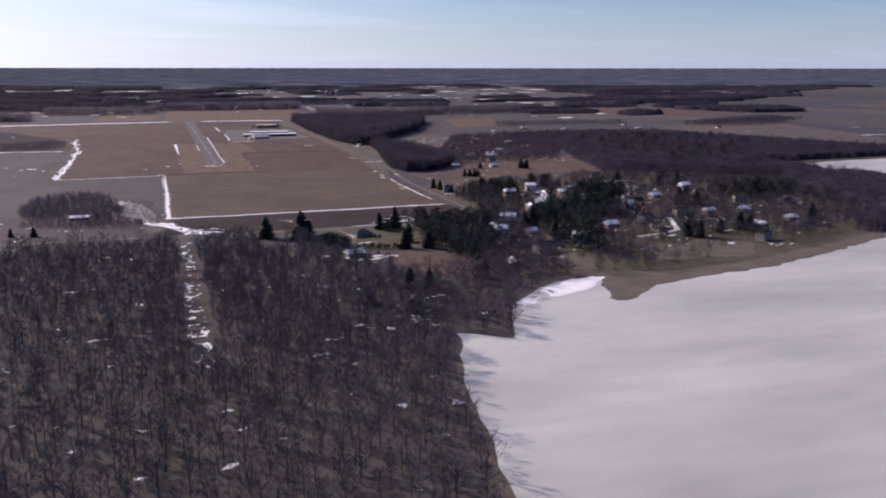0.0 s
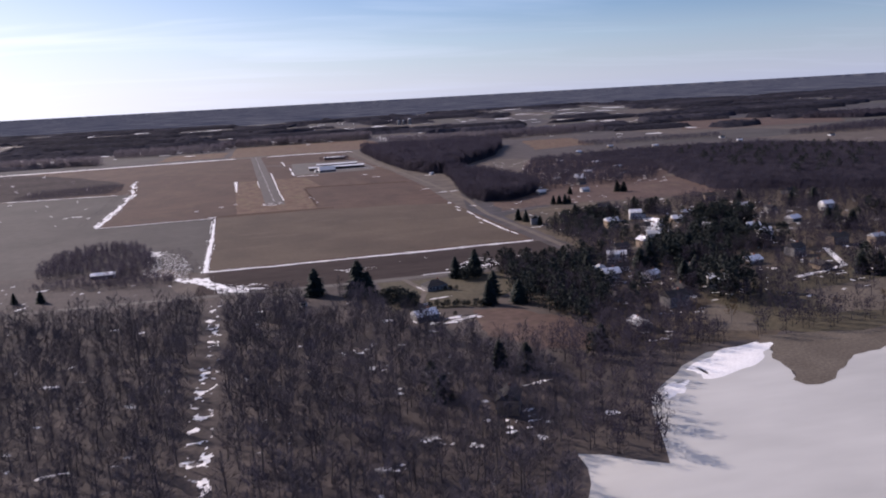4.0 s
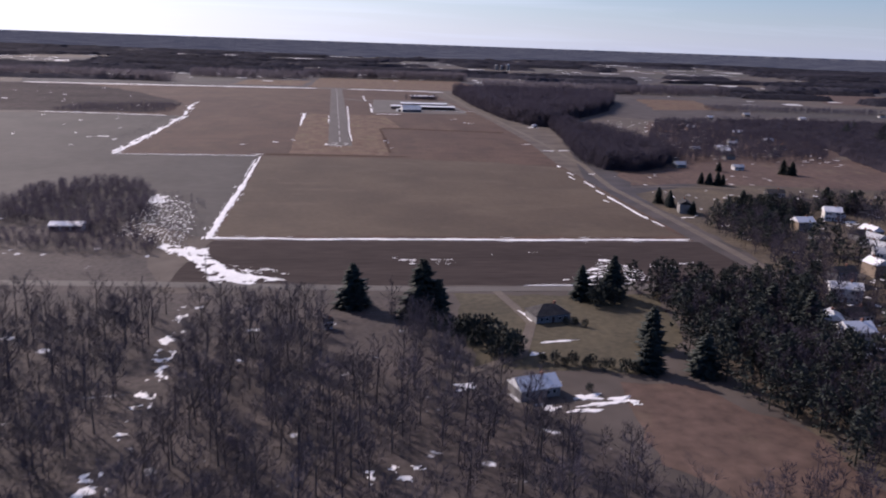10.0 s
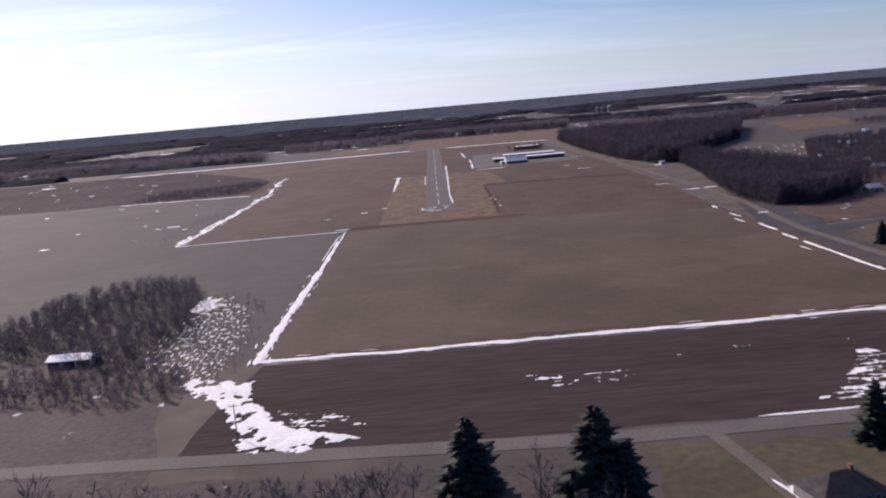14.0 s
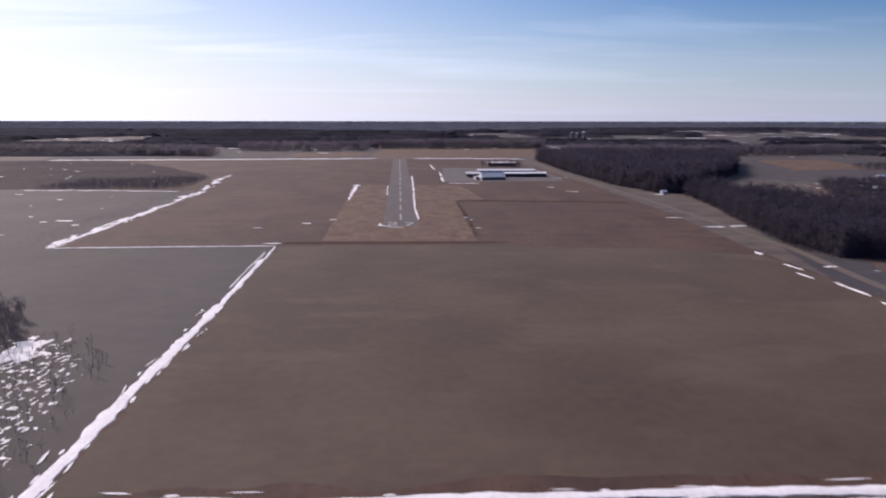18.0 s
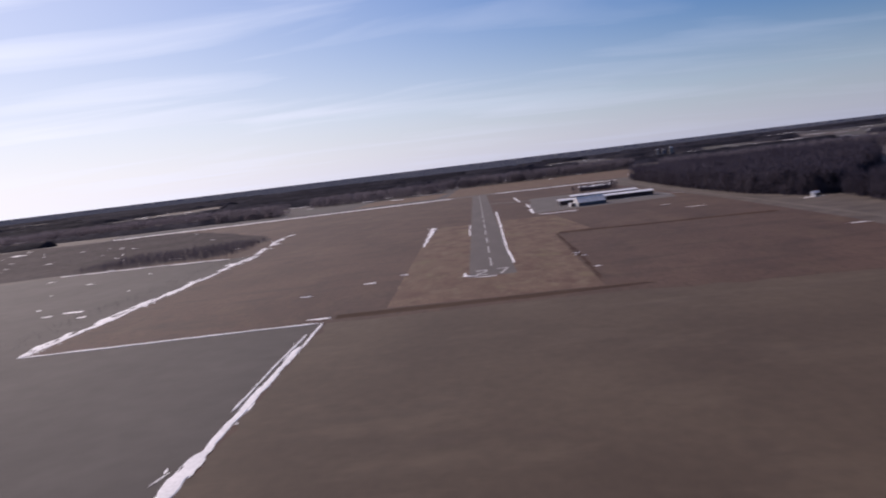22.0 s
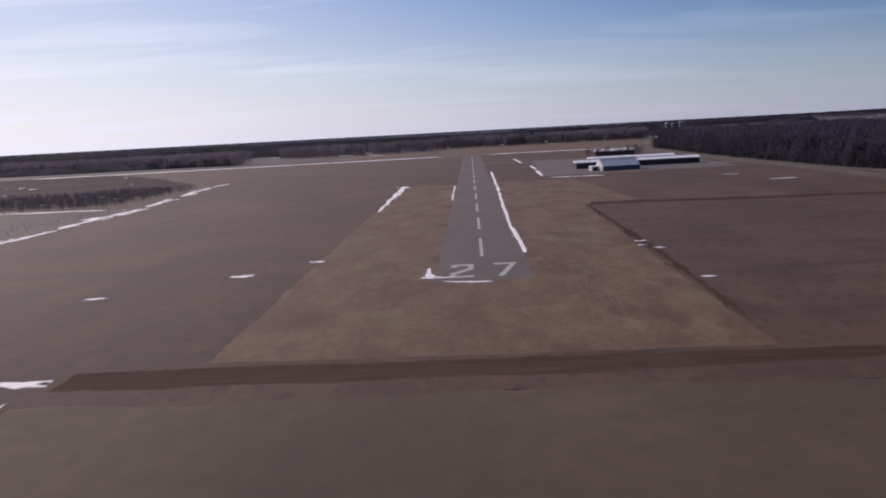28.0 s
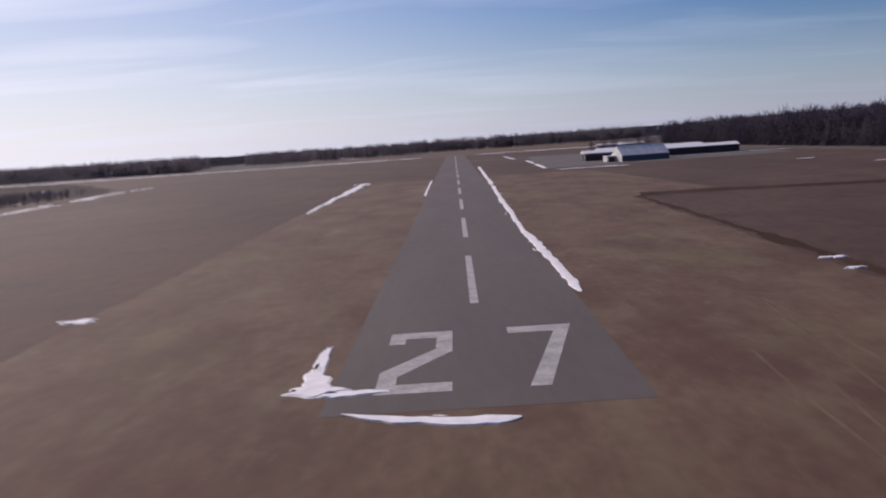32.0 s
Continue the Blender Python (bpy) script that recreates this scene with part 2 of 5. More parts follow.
M = {}
M["land"] = material("winter_land", [(0.056, 0.05, 0.052), (0.088, 0.075, 0.068)], 0.004, fine=0.35, fine_scale=0.05,
                     patches=[(0.0034, (1.0, 0.5, 1), [(0.056, 0.051, 0.057), (0.088, 0.072, 0.063), (0.112, 0.090, 0.074), (0.062, 0.057, 0.06), (0.078, 0.072, 0.062), (0.074, 0.062, 0.06)], 0.8)],
                     spots=((0.78, 0.8, 0.84), 0.02, 0.70, (0.35, 1.2, 1)))
M["field"] = material("dormant_grass", [(0.064, 0.035, 0.026), (0.106, 0.062, 0.044)], 0.016, fine=0.14, fine_scale=0.35, stretch=(1.2, 0.5, 1), spread=(0.36, 0.64), spots=((0.046, 0.029, 0.022), 0.035, 0.5, (0.6, 1.6, 1), 0.3),
                      patches=[(0.012, (0.6, 0.25, 1), [(0.086, 0.051, 0.036), (0.074, 0.043, 0.030), (0.062, 0.035, 0.026), (0.097, 0.062, 0.041)], 0.4)],
                      tufts=[((0.118, 0.080, 0.048), 0.045, 0.52, (1.0, 0.4, 1), 0.2, 0.5), ((0.040, 0.022, 0.018), 0.05, 0.53, (1.0, 0.5, 1), 0.16, 0.6), ((0.108, 0.066, 0.042), 0.25, 0.56, (1.0, 0.4, 1), 0.16, 0.45), ((0.036, 0.021, 0.017), 0.42, 0.54, (1.0, 0.5, 1), 0.14, 0.65)], bump=0.05)
M["tan_field"] = material("olive_tan_cut_hay", [(0.067, 0.047, 0.033), (0.096, 0.070, 0.048)], 0.014, fine=0.12, fine_scale=0.3, stretch=(1.0, 0.7, 1), spread=(0.36, 0.64),
                          tufts=[((0.130, 0.098, 0.068), 0.02, 0.52, (1.0, 1.6, 1), 0.2, 0.55), ((0.060, 0.043, 0.034), 0.03, 0.56, (0.7, 1.2, 1), 0.16, 0.55), ((0.058, 0.041, 0.032), 0.3, 0.58, (0.5, 1.0, 1), 0.16, 0.4)], bump=0.05)
M["mown"] = material("mown_tan_grass", [(0.103, 0.061, 0.040), (0.152, 0.098, 0.064)], 0.10, fine=0.18, fine_scale=0.9, stretch=(1, 0.5, 1), spread=(0.32, 0.7), spots=((0.160, 0.120, 0.076), 0.16, 0.52, (1.0, 0.45, 1), 0.25),
                     tufts=[((0.084, 0.041, 0.029), 0.07, 0.48, (1.0, 0.5, 1), 0.16, 0.8), ((0.150, 0.125, 0.064), 0.045, 0.54, (1.0, 0.4, 1), 0.14, 0.6), ((0.175, 0.140, 0.085), 0.55, 0.58, (1.0, 0.35, 1), 0.16, 0.35), ((0.062, 0.038, 0.030), 0.9, 0.62, (1.0, 0.5, 1), 0.12, 0.4)], bump=0.06)
M["straw"] = material("pressed_straw", [(0.108, 0.070, 0.046), (0.158, 0.108, 0.070)], 0.3, fine=0.2, fine_scale=1.5, stretch=(1, 0.3, 1))
M["plough"] = material("dark_ploughed_soil", [(0.050, 0.040, 0.038), (0.072, 0.057, 0.053)], 0.02, fine=0.3, fine_scale=0.3, stretch=(0.25, 2.0, 1), spec=0.03)
M["furrow"] = material("dark_rank_grass", [(0.060, 0.039, 0.029), (0.086, 0.058, 0.041)], 0.03, fine=0.2, fine_scale=0.35, stretch=(0.3, 1.5, 1), spec=0.03)
M["ditch"] = material("dark_furrow_strip", [(0.056, 0.034, 0.026), (0.082, 0.052, 0.038)], 0.06, fine=0.2, fine_scale=0.5, stretch=(1.0, 0.4, 1), tufts=[((0.078, 0.052, 0.036), 0.09, 0.52, (1.0, 0.4, 1), 0.14, 0.7)], spec=0.03)
M["leftfield"] = material("grey_brown_stubble", [(0.055, 0.049, 0.046), (0.084, 0.075, 0.069)], 0.014, fine=0.14, fine_scale=0.12, stretch=(1.0, 0.8, 1))
M["rust"] = material("rust_brown_meadow", [(0.080, 0.051, 0.042), (0.122, 0.080, 0.063)], 0.02, fine=0.35, fine_scale=0.2, tufts=[((0.14, 0.105, 0.072), 0.05, 0.55, (1, 0.5, 1), 0.15, 0.7), ((0.05, 0.036, 0.034), 0.09, 0.58, (1, 0.6, 1), 0.1, 0.7)])
M["lawn"] = material("winter_lawn", [(0.064, 0.055, 0.036), (0.10, 0.085, 0.054)], 0.04, fine=0.3, fine_scale=0.4)
M["litter"] = material("woodland_leaf_litter", [(0.05, 0.041, 0.04), (0.086, 0.069, 0.064)], 0.05, fine=0.4, fine_scale=0.5,
                       spots=((0.74, 0.76, 0.8), 0.08, 0.67, (1, 1, 1)))
M["yard"] = material("yard_grass_and_leaves", [(0.062, 0.05, 0.04), (0.12, 0.093, 0.062)], 0.03, fine=0.35, fine_scale=0.4, spread=(0.35, 0.65))
M["reed"] = material("pale_reed_bed", [(0.10, 0.083, 0.066), (0.14, 0.118, 0.095)], 0.06, fine=0.35, fine_scale=0.8)
M["asphalt"] = material("worn_runway_asphalt", [(0.090, 0.078, 0.072), (0.118, 0.102, 0.095)], 0.06, rough=0.85, fine=0.08, fine_scale=0.7, stretch=(1.5, 0.3, 1))
M["road"] = material("salted_road_asphalt", [(0.10, 0.089, 0.082), (0.14, 0.126, 0.115)], 0.05, rough=0.85, fine=0.2, fine_scale=1.5)
M["dirt"] = material("gravel_drive", [(0.11, 0.09, 0.076), (0.15, 0.126, 0.106)], 0.1, fine=0.25, fine_scale=2.0)
M["paint"] = material("worn_white_paint", [(0.30, 0.29, 0.28), (0.48, 0.47, 0.45)], 0.5, rough=0.7, fine=0.2, fine_scale=3.0)
M["snow"] = material("old_snow", [(0.78, 0.78, 0.78), (0.90, 0.895, 0.89)], 0.12, rough=0.75, fine=0.12, fine_scale=0.9)
M["ice"] = material("lake_ice", [(0.36, 0.357, 0.335), (0.56, 0.555, 0.52)], 0.012, rough=0.5, fine=0.07, fine_scale=0.06, stretch=(0.5, 1.5, 1))
M["bark"] = material("grey_bark", [(0.09, 0.08, 0.078), (0.155, 0.138, 0.13)], 2.0, fine=0.2, rand=0.2)
M["twig"] = material("bare_twigs", [(0.070, 0.061, 0.076), (0.132, 0.114, 0.132)], 0.05, rand=0.3)
# far belt: the pale bluish haze of distance is mixed into the twig colour
M["twigfar"] = material("hazy_far_bare_wood", [(0.085, 0.077, 0.095), (0.13, 0.117, 0.135)], 0.006, rand=0.2, through=0.75, spec=0.03)
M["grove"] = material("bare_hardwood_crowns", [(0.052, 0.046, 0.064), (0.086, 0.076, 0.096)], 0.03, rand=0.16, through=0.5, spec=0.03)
# distance haze put into the colour: bluer and paler than nearer crowns
M["canopy"] = material("hazy_far_woods", [(0.058, 0.058, 0.080), (0.098, 0.094, 0.116)], 0.004, fine=0.3, fine_scale=0.10, through=0.6, rand=0.3, spec=0.03)
M["scrub"] = material("grey_scrub_land", [(0.062, 0.052, 0.052), (0.090, 0.075, 0.072)], 0.01, fine=0.35, fine_scale=0.1, spots=((0.76, 0.78, 0.82), 0.03, 0.77, (0.5, 1.3, 1)), spec=0.03)
M["needle"] = material("dark_evergreen_needles", [(0.022, 0.028, 0.026), (0.043, 0.049, 0.041)], 0.8, rand=0.2)
M["willow"] = material("golden_willow_twigs", [(0.10, 0.068, 0.036), (0.15, 0.10, 0.052)], 0.5, rand=0.2)
M["white_wall"] = material("white_siding", [(0.60, 0.59, 0.57), (0.74, 0.73, 0.70)], 0.4, rough=0.6, fine=0.06)
M["grey_wall"] = material("grey_siding", [(0.20, 0.195, 0.19), (0.28, 0.27, 0.26)], 0.4, rough=0.7, fine=0.08)
M["tan_wall"] = material("tan_siding", [(0.24, 0.19, 0.14), (0.32, 0.25, 0.19)], 0.4, rough=0.7, fine=0.08)
M["dark_metal"] = material("dark_hangar_doors", [(0.055, 0.034, 0.033), (0.08, 0.052, 0.049)], 0.3, rough=0.55, fine=0.1)
M["pale_roof"] = material("galvanised_roof", [(0.42, 0.43, 0.45), (0.55, 0.56, 0.57)], 0.15, rough=0.45, fine=0.08, stretch=(3, 0.3, 1))
M["arch_panel"] = material("weathered_white_panels", [(0.72, 0.70, 0.67), (0.85, 0.83, 0.80)], 0.3, rough=0.6, fine=0.08, rand=0.1)
M["slate_wall"] = material("slate_grey_siding", [(0.10, 0.105, 0.12), (0.15, 0.155, 0.17)], 0.4, rough=0.6, fine=0.1, stretch=(4, 4, 0.3))
M["white_roof"] = material("snow_white_roof", [(0.74, 0.75, 0.78), (0.86, 0.87, 0.89)], 0.3, rough=0.6, fine=0.08)
M["shingle"] = material("dark_shingles", [(0.035, 0.033, 0.034), (0.07, 0.064, 0.062)], 0.6, rough=0.85, fine=0.2, rand=0.25)
M["glass"] = material("window_glass", [(0.02, 0.022, 0.026), (0.035, 0.038, 0.045)], 0.5, rough=0.08)
M["brick"] = material("chimney_brick", [(0.2, 0.1, 0.075), (0.28, 0.15, 0.11)], 2.0, fine=0.2)


# ---- mesh helpers ----
def np_mesh(name, verts, tris, mat):
    me = bpy.data.meshes.new(name)
    verts = np.asarray(verts, np.float32)
    tris = np.asarray(tris, np.int32)
    me.vertices.add(len(verts))
    me.vertices.foreach_set("co", verts.ravel())
    me.loops.add(tris.size)
    me.loops.foreach_set("vertex_index", tris.ravel())
    me.polygons.add(len(tris))
    me.polygons.foreach_set("loop_start", np.arange(0, tris.size, 3, dtype=np.int32))
    me.update(calc_edges=True)
    me.materials.append(M[mat])
    return me


def bm_mesh(name, bm, mat):
    me = bpy.data.meshes.new(name)
    bmesh.ops.recalc_face_normals(bm, faces=bm.faces)
    bm.to_mesh(me)
    bm.free()
    me.materials.append(M[mat])
    return me


def part(name, bm, mat, parent, label=""):
    ob = new(name, bm_mesh(name, bm, mat))
    ob.parent = parent
    if label:
        ob["label"] = label
    return ob


def box(bm, x0, y0, z0, x1, y1, z1):
    v = [bm.verts.new(q) for q in ((x0, y0, z0), (x1, y0, z0), (x1, y1, z0), (x0, y1, z0), (x0, y0, z1), (x1, y0, z1), (x1, y1, z1), (x0, y1, z1))]
    for q in ((0, 3, 2, 1), (4, 5, 6, 7), (0, 1, 5, 4), (1, 2, 6, 5), (2, 3, 7, 6), (3, 0, 4, 7)):
        bm.faces.new([v[k] for k in q])
    return bm


def a_box(*c):
    return box(bmesh.new(), *c)


def wiggle(points, step, amp, seed, closed=True):
    """Subdivide a line and give it an uneven course."""
    out = []
    n = len(points)
    for k in range(n if closed else n - 1):
        a, b = Vector(points[k]), Vector(points[(k + 1) % n])
        m = max(1, int((b - a).length / step))
        d = (b - a).normalized() if (b - a).length else Vector((1, 0))
        for j in range(m):
            q = a.lerp(b, j / m)
            s = noise.noise(Vector((q.x * 0.6 / step, q.y * 0.6 / step, seed))) * amp * 2
            out.append((q.x - d.y * s, q.y + d.x * s))
    if not closed:
        out.append(tuple(points[-1]))
    return out


def sheet(name, points, z, mat, label, category, step=0, amp=0, kind="structure", thick=0.0, parent=None, fray=False):
    pts = wiggle(points, step, amp, len(name) * 1.7 + points[0][0]) if step else points
    if fray:
        pts = wiggle(wiggle(pts, 1.8, 0.32, 3.7), 0.6, 0.1, 8.1)
    bm = bmesh.new()
    f = bm.faces.new([bm.verts.new((x, y, z)) for x, y in pts])
    if f.normal.z < 0 or f.calc_area() and f.normal.z < 0:
        f.normal_flip()
    if thick:
        r = bmesh.ops.extrude_face_region(bm, geom=[f])
        bmesh.ops.translate(bm, vec=(0, 0, thick), verts=[g for g in r["geom"] if isinstance(g, bmesh.types.BMVert)])
    bmesh.ops.triangulate(bm, faces=bm.faces[:])
    ob = new(name, bm_mesh(name, bm, mat))
    if parent:
        ob.parent = parent
    return tagged(ob, label, category, kind=kind)


def inside(x, y, poly):
    hit = False
    j = len(poly) - 1
    for k in range(len(poly)):
        (xa, ya), (xb, yb) = poly[k], poly[j]
        if (ya > y) != (yb > y) and x < (xb - xa) * (y - ya) / (yb - ya) + xa:
            hit = not hit
        j = k
    return hit


def ribbon(name, line, width, z, mat, label, category, kind="structure"):
    """A flat strip along a line: a road or track."""
    bm = bmesh.new()
    left, right = [], []
    for k, q in enumerate(line):
        a, b = Vector(line[max(k - 1, 0)]), Vector(line[min(k + 1, len(line) - 1)])
        d = (b - a).normalized()
        nrm = Vector((-d.y, d.x)) * width / 2
        left.append(bm.verts.new((q[0] + nrm.x, q[1] + nrm.y, z)))
        right.append(bm.verts.new((q[0] - nrm.x, q[1] - nrm.y, z)))
    for k in range(len(line) - 1):
        bm.faces.new((left[k], right[k], right[k + 1], left[k + 1]))
    return tagged(new(name, bm_mesh(name, bm, mat)), label, category, kind=kind)


# ---- ground ----
# where the lake houses stand
HOUSES = [(401, -342), (345, -493), (365, -505), (407, -495), (373, -558), (275, -376), (286, -320), (138, -617), (172, -588), (342, -600), (483, -460), (418, -541), (438, -365), (365, -358),
          (292, -313), (325, -296), (285, -359), (265, -393), (336, -413), (150, -563), (219, -524), (189, -566), (191, -527), (203, -300), (272, -370), (183, -500), (167, -524), (293, -242),
          (288, -549), (166, -512), (50, -690), (482, -255), (212, -565), (320, -450), (250, -420), (307, -352), (208, -452), (330, -326), (388, -318), (194, -476), (392, -262), (357, -332), (250, -350), (232, -440), (300, -410), (380, -400), (440, -450), (262, -520), (300, -510)]


def ground_height(x, y):
    far = min(1.0, max(0.0, (math.hypot(x, y - 200) - 1900) / 2200))
    return far * (10 * noise.noise(Vector((x / 1400, y / 1400, 3.3))) + (14 if x > 250 else 4))


gx = np.linspace(-6500, 6500, 131)
gy = np.linspace(-3000, 8000, 111)
gv = [(x, y, ground_height(x, y)) for y in gy for x in gx]
gt = []
for j in range(110):
    for i in range(130):
        a = j * 131 + i
        gt += [(a, a + 1, a + 132), (a, a + 132, a + 131)]
tagged(new("ground", np_mesh("ground", gv, gt, "land")), "flat winter farmland with dull fields and snow scraps", "ground", kind="structure")

LAKE = [(58, -732), (80, -748), (101, -699), (128, -672), (146, -661), (174, -659), (158, -704), (168, -706), (196, -684), (222, -677), (292, -668), (340, -655),
        (388, -636), (442, -616), (560, -596), (700, -640), (900, -760), (900, -1300), (60, -1300), (20, -1150), (30, -1000), (22, -880), (40, -790)]
FIELD = [(-65, -376), (176, -376), (178, -100), (190, 60), (195, 330), (180, 930), (-560, 880), (-330, 290), (-182, 262), (-179, -82), (-65, -80)]
sheet("airfield_ground", FIELD, 0.04, "field", "dull brown dormant grass of the airfield", "grass field")
sheet("hay_ground", [(-63, -368), (174, -366), (176, -120), (120, -96), (60, -88), (30, -84), (-63, -82)], 0.0435, "tan_field", "olive-tan cut hay field before the airfield", "field", 8, 2.5, fray=True)
sheet("stubble_ground", [(-179, -82), (-65, -80), (-65, -376), (-110, -330), (-186, -330), (-420, -300), (-500, 260), (-182, 262)], 0.03, "leftfield", "grey-brown stubble field beside the airfield", "field")
sheet("ploughed_ground", [(-62, -378), (178, -378), (178, -455), (-70, -452), (-66, -400)], 0.035, "plough", "dark bare soil strip along the road", "field", 8, 0.6)
sheet("mown_ground", [(-43, -64), (41, -67), (44, 158), (70, 172), (60, 330), (-38, 330), (-44, 165)], 0.054, "mown", "paler tan mown grass round the runway end", "grass", 5, 0.3, fray=True)
sheet("furrow_ground", [(-62, -66), (42, -69), (56, -70), (60, -73), (50, -75), (10, -77), (-62, -75)], 0.047, "furrow", "dark unmown strip before the mown grass", "grass", 6, 0.6, fray=True)
sheet("dark_ground", [(46, 157), (70, 157), (105, 149), (180, 138), (182, 150), (105, 159), (70, 167), (48, 170)], 0.061, "ditch", "dark furrow across the airfield grass", "grass", 6, 1.5, fray=True)
# a flat strip: the ditch's shadow is put into its dark colour
sheet("ditch_ground", [(41.9, -58), (42.9, -20), (43.6, 20), (44, 80), (44.6, 158), (46.4, 160), (46.2, 110), (45.8, 60), (45.7, 36), (45.4, 18), (44.6, -6), (43.2, -40)], 0.058, "ditch", "flat dark strip painted as a shadowed ditch along the mown grass", "ditch", 4, 0.5, fray=True)
sheet("meadow_ground", [(206, -205), (222, -84), (300, -62), (430, -20), (560, -60), (640, -160), (520, -195), (400, -212), (330, -204), (262, -194)], 0.04, "rust", "rust-brown meadow behind the houses", "meadow", 15, 4)
sheet("brown_ground", [(76, -552), (98, -556), (116, -590), (112, -640), (84, -628), (70, -600)], 0.05, "rust", "brown rough grass clearing by the lake", "meadow", 6, 2)
sheet("yard_ground", [(40, -466), (120, -466), (110, -520), (84, -545), (36, -540)], 0.04, "lawn", "dull lawn round the farmhouse", "lawn", 6, 2)
sheet("shore_ground", [(180, -640), (200, -560), (300, -520), (420, -500), (520, -560), (440, -605), (390, -625), (290, -655), (222, -665)], 0.04, "lawn", "yellowish lawns along the lake shore", "lawn", 10, 4)
sheet("wood_ground", [(-620, -1400), (15, -1400), (20, -880), (36, -792), (58, -728), (90, -706), (84, -640), (36, -545), (30, -470), (-70, -462), (-110, -335), (-186, -330), (-420, -310)],
      0.03, "litter", "leaf litter with old snow under bare trees", "woodland floor", 12, 3)
sheet("village_ground", [(110, -520), (190, -465), (196, -240), (262, -195), (330, -205), (540, -140), (640, -420), (520, -560), (180, -650), (120, -650)], 0.025, "yard",
      "shaded yards and leaf litter between the houses", "yard", 12, 3)
sheet("far_ground", [(-60, 975), (330, 975), (320, 1440), (-40, 1420)], 0.05, "mown", "tan stubble field beyond the far road", "field", 25, 6)
sheet("shore_lawn", [(166, -634), (176, -600), (192, -592), (196, -618), (184, -642)], 0.05, "reed", "ochre dry lawn above the lake shore", "lawn", 5, 1.5)
sheet("point_lawn", [(232, -632), (246, -590), (300, -584), (330, -606), (300, -640)], 0.05, "reed", "ochre dry lawn above the lake shore", "lawn", 6, 2)
sheet("scrub_ground", [(-226, 300), (-212, 420), (-232, 500), (-300, 620), (-380, 760), (-470, 872), (-570, 878), (-1200, 850), (-1000, 300), (-350, 286)], 0.06, "scrub", "dark grey scrub and rough grass with snow scraps", "scrub", 20, 6)
sheet("stubble_far", [(-330, 1010), (-240, 1020), (-225, 1330), (-330, 1290)], 0.06, "leftfield", "grey-green field beyond the far road", "field", 25, 5)
sheet("fallow_far", [(-215, 1000), (-70, 1010), (-60, 1240), (-200, 1220)], 0.06, "mown", "tan fallow field beyond the far road", "field", 25, 5)
sheet("town_ground", [(300, -70), (440, -70), (540, 60), (560, 330), (420, 330), (330, 100)], 0.045, "rust", "brown yards between the village houses", "yard", 15, 5)
sheet("rust_far", [(1010, 860), (1240, 1290), (1690, 1160), (1380, 760)], 0.07, "rust", "rust-brown field beyond the village", "field", 25, 5)
sheet("pale_far", [(680, 470), (740, 700), (1120, 760), (1150, 470)], 0.07, "leftfield", "grey-brown field beyond the village", "field", 25, 5)
sheet("mown_far", [(520, 560), (600, 860), (720, 860), (660, 600)], 0.07, "mown", "tan stubble field beyond the village", "field", 20, 5)
sheet("lake", LAKE, 0.05, "ice", "frozen lake with pale grey ice", "lake", 9, 1.6)
sheet("lake_far", [(690, -215), (705, -330), (760, -400), (1000, -430), (1300, -330), (1250, -200), (900, -190)], 0.05, "ice", "second frozen lake behind the wood", "lake", 20, 5)
sheet("reed_bed", [(158, -706), (168, -708), (196, -686), (222, -679), (292, -670), (388, -638), (442, -618), (440, -604), (388, -622), (290, -652), (222, -660), (180, -648), (174, -659)],
      0.09, "reed", "pale dry reeds along the ice", "reeds", 4, 1.8)

# roads
ribbon("road_east", [(-700, -430), (-300, -440), (-82, -450), (36, -459), (110, -458), (186, -444), (300, -430), (700, -425)], 7.0, 0.10, "road", "pale salted two-lane country road", "road")
ribbon("road_north", [(186, -446), (187, -300), (186, -218), (192, -160), (199, -104), (202, 53), (204, 241), (203, 330), (200, 500), (210, 900)], 5.2, 0.105, "dirt", "pale country road beside the airfield", "road")
ribbon("road_far", [(-1200, 860), (-570, 888), (0, 950), (210, 925), (900, 900)], 8.0, 0.10, "road", "far country road behind the runway", "road")
ribbon("drive_farm", [(57, -462), (60, -480), (62, -500), (52, -530), (30, -545)], 3.6, 0.11, "dirt", "gravel drive to the farmhouse", "drive")
for off, y0, y1, bend in ((0.0, -50, 6, 0.6), (1.7, -50, 3, 0.6), (5.6, -46, 22, -0.9), (7.3, -43, 24, -0.9), (11.8, -34, 2, 0.4)):
    ribbon("wheel_track", [(17.4 + off + 3.4 * f + bend * math.sin(5.5 * f + off), y0 + (y1 - y0) * f) for f in (0, 0.2, 0.4, 0.6, 0.8, 1.0)], 0.28, 0.0585, "straw", "faint pale wheel track pressed into mown grass", "wheel track")
ribbon("drive_meadow", [(202, -212), (240, -208), (300, -215)], 3.2, 0.11, "dirt", "gravel track past the meadow", "track")
ribbon("drive_shore", [(262, -562), (285, -556), (305, -548), (330, -500)], 4.0, 0.11, "snow", "snow-covered lane between lake houses", "lane")

# ---- runway ----
RW = 11.0
runway = sheet("runway", [(-RW, -4), (RW, -4), (RW, 942), (-RW, 942)], 0.066, "asphalt", "worn grey asphalt runway", "runway")
sheet("apron", [(46, 374), (178, 384), (184, 440), (184, 640), (60, 640), (52, 500)], 0.058, "road", "pale asphalt apron before the hangars", "apron")
ribbon("taxiway", [(11, 640), (60, 600)], 10, 0.063, "road", "asphalt taxiway to the apron", "taxiway")
stripe = None
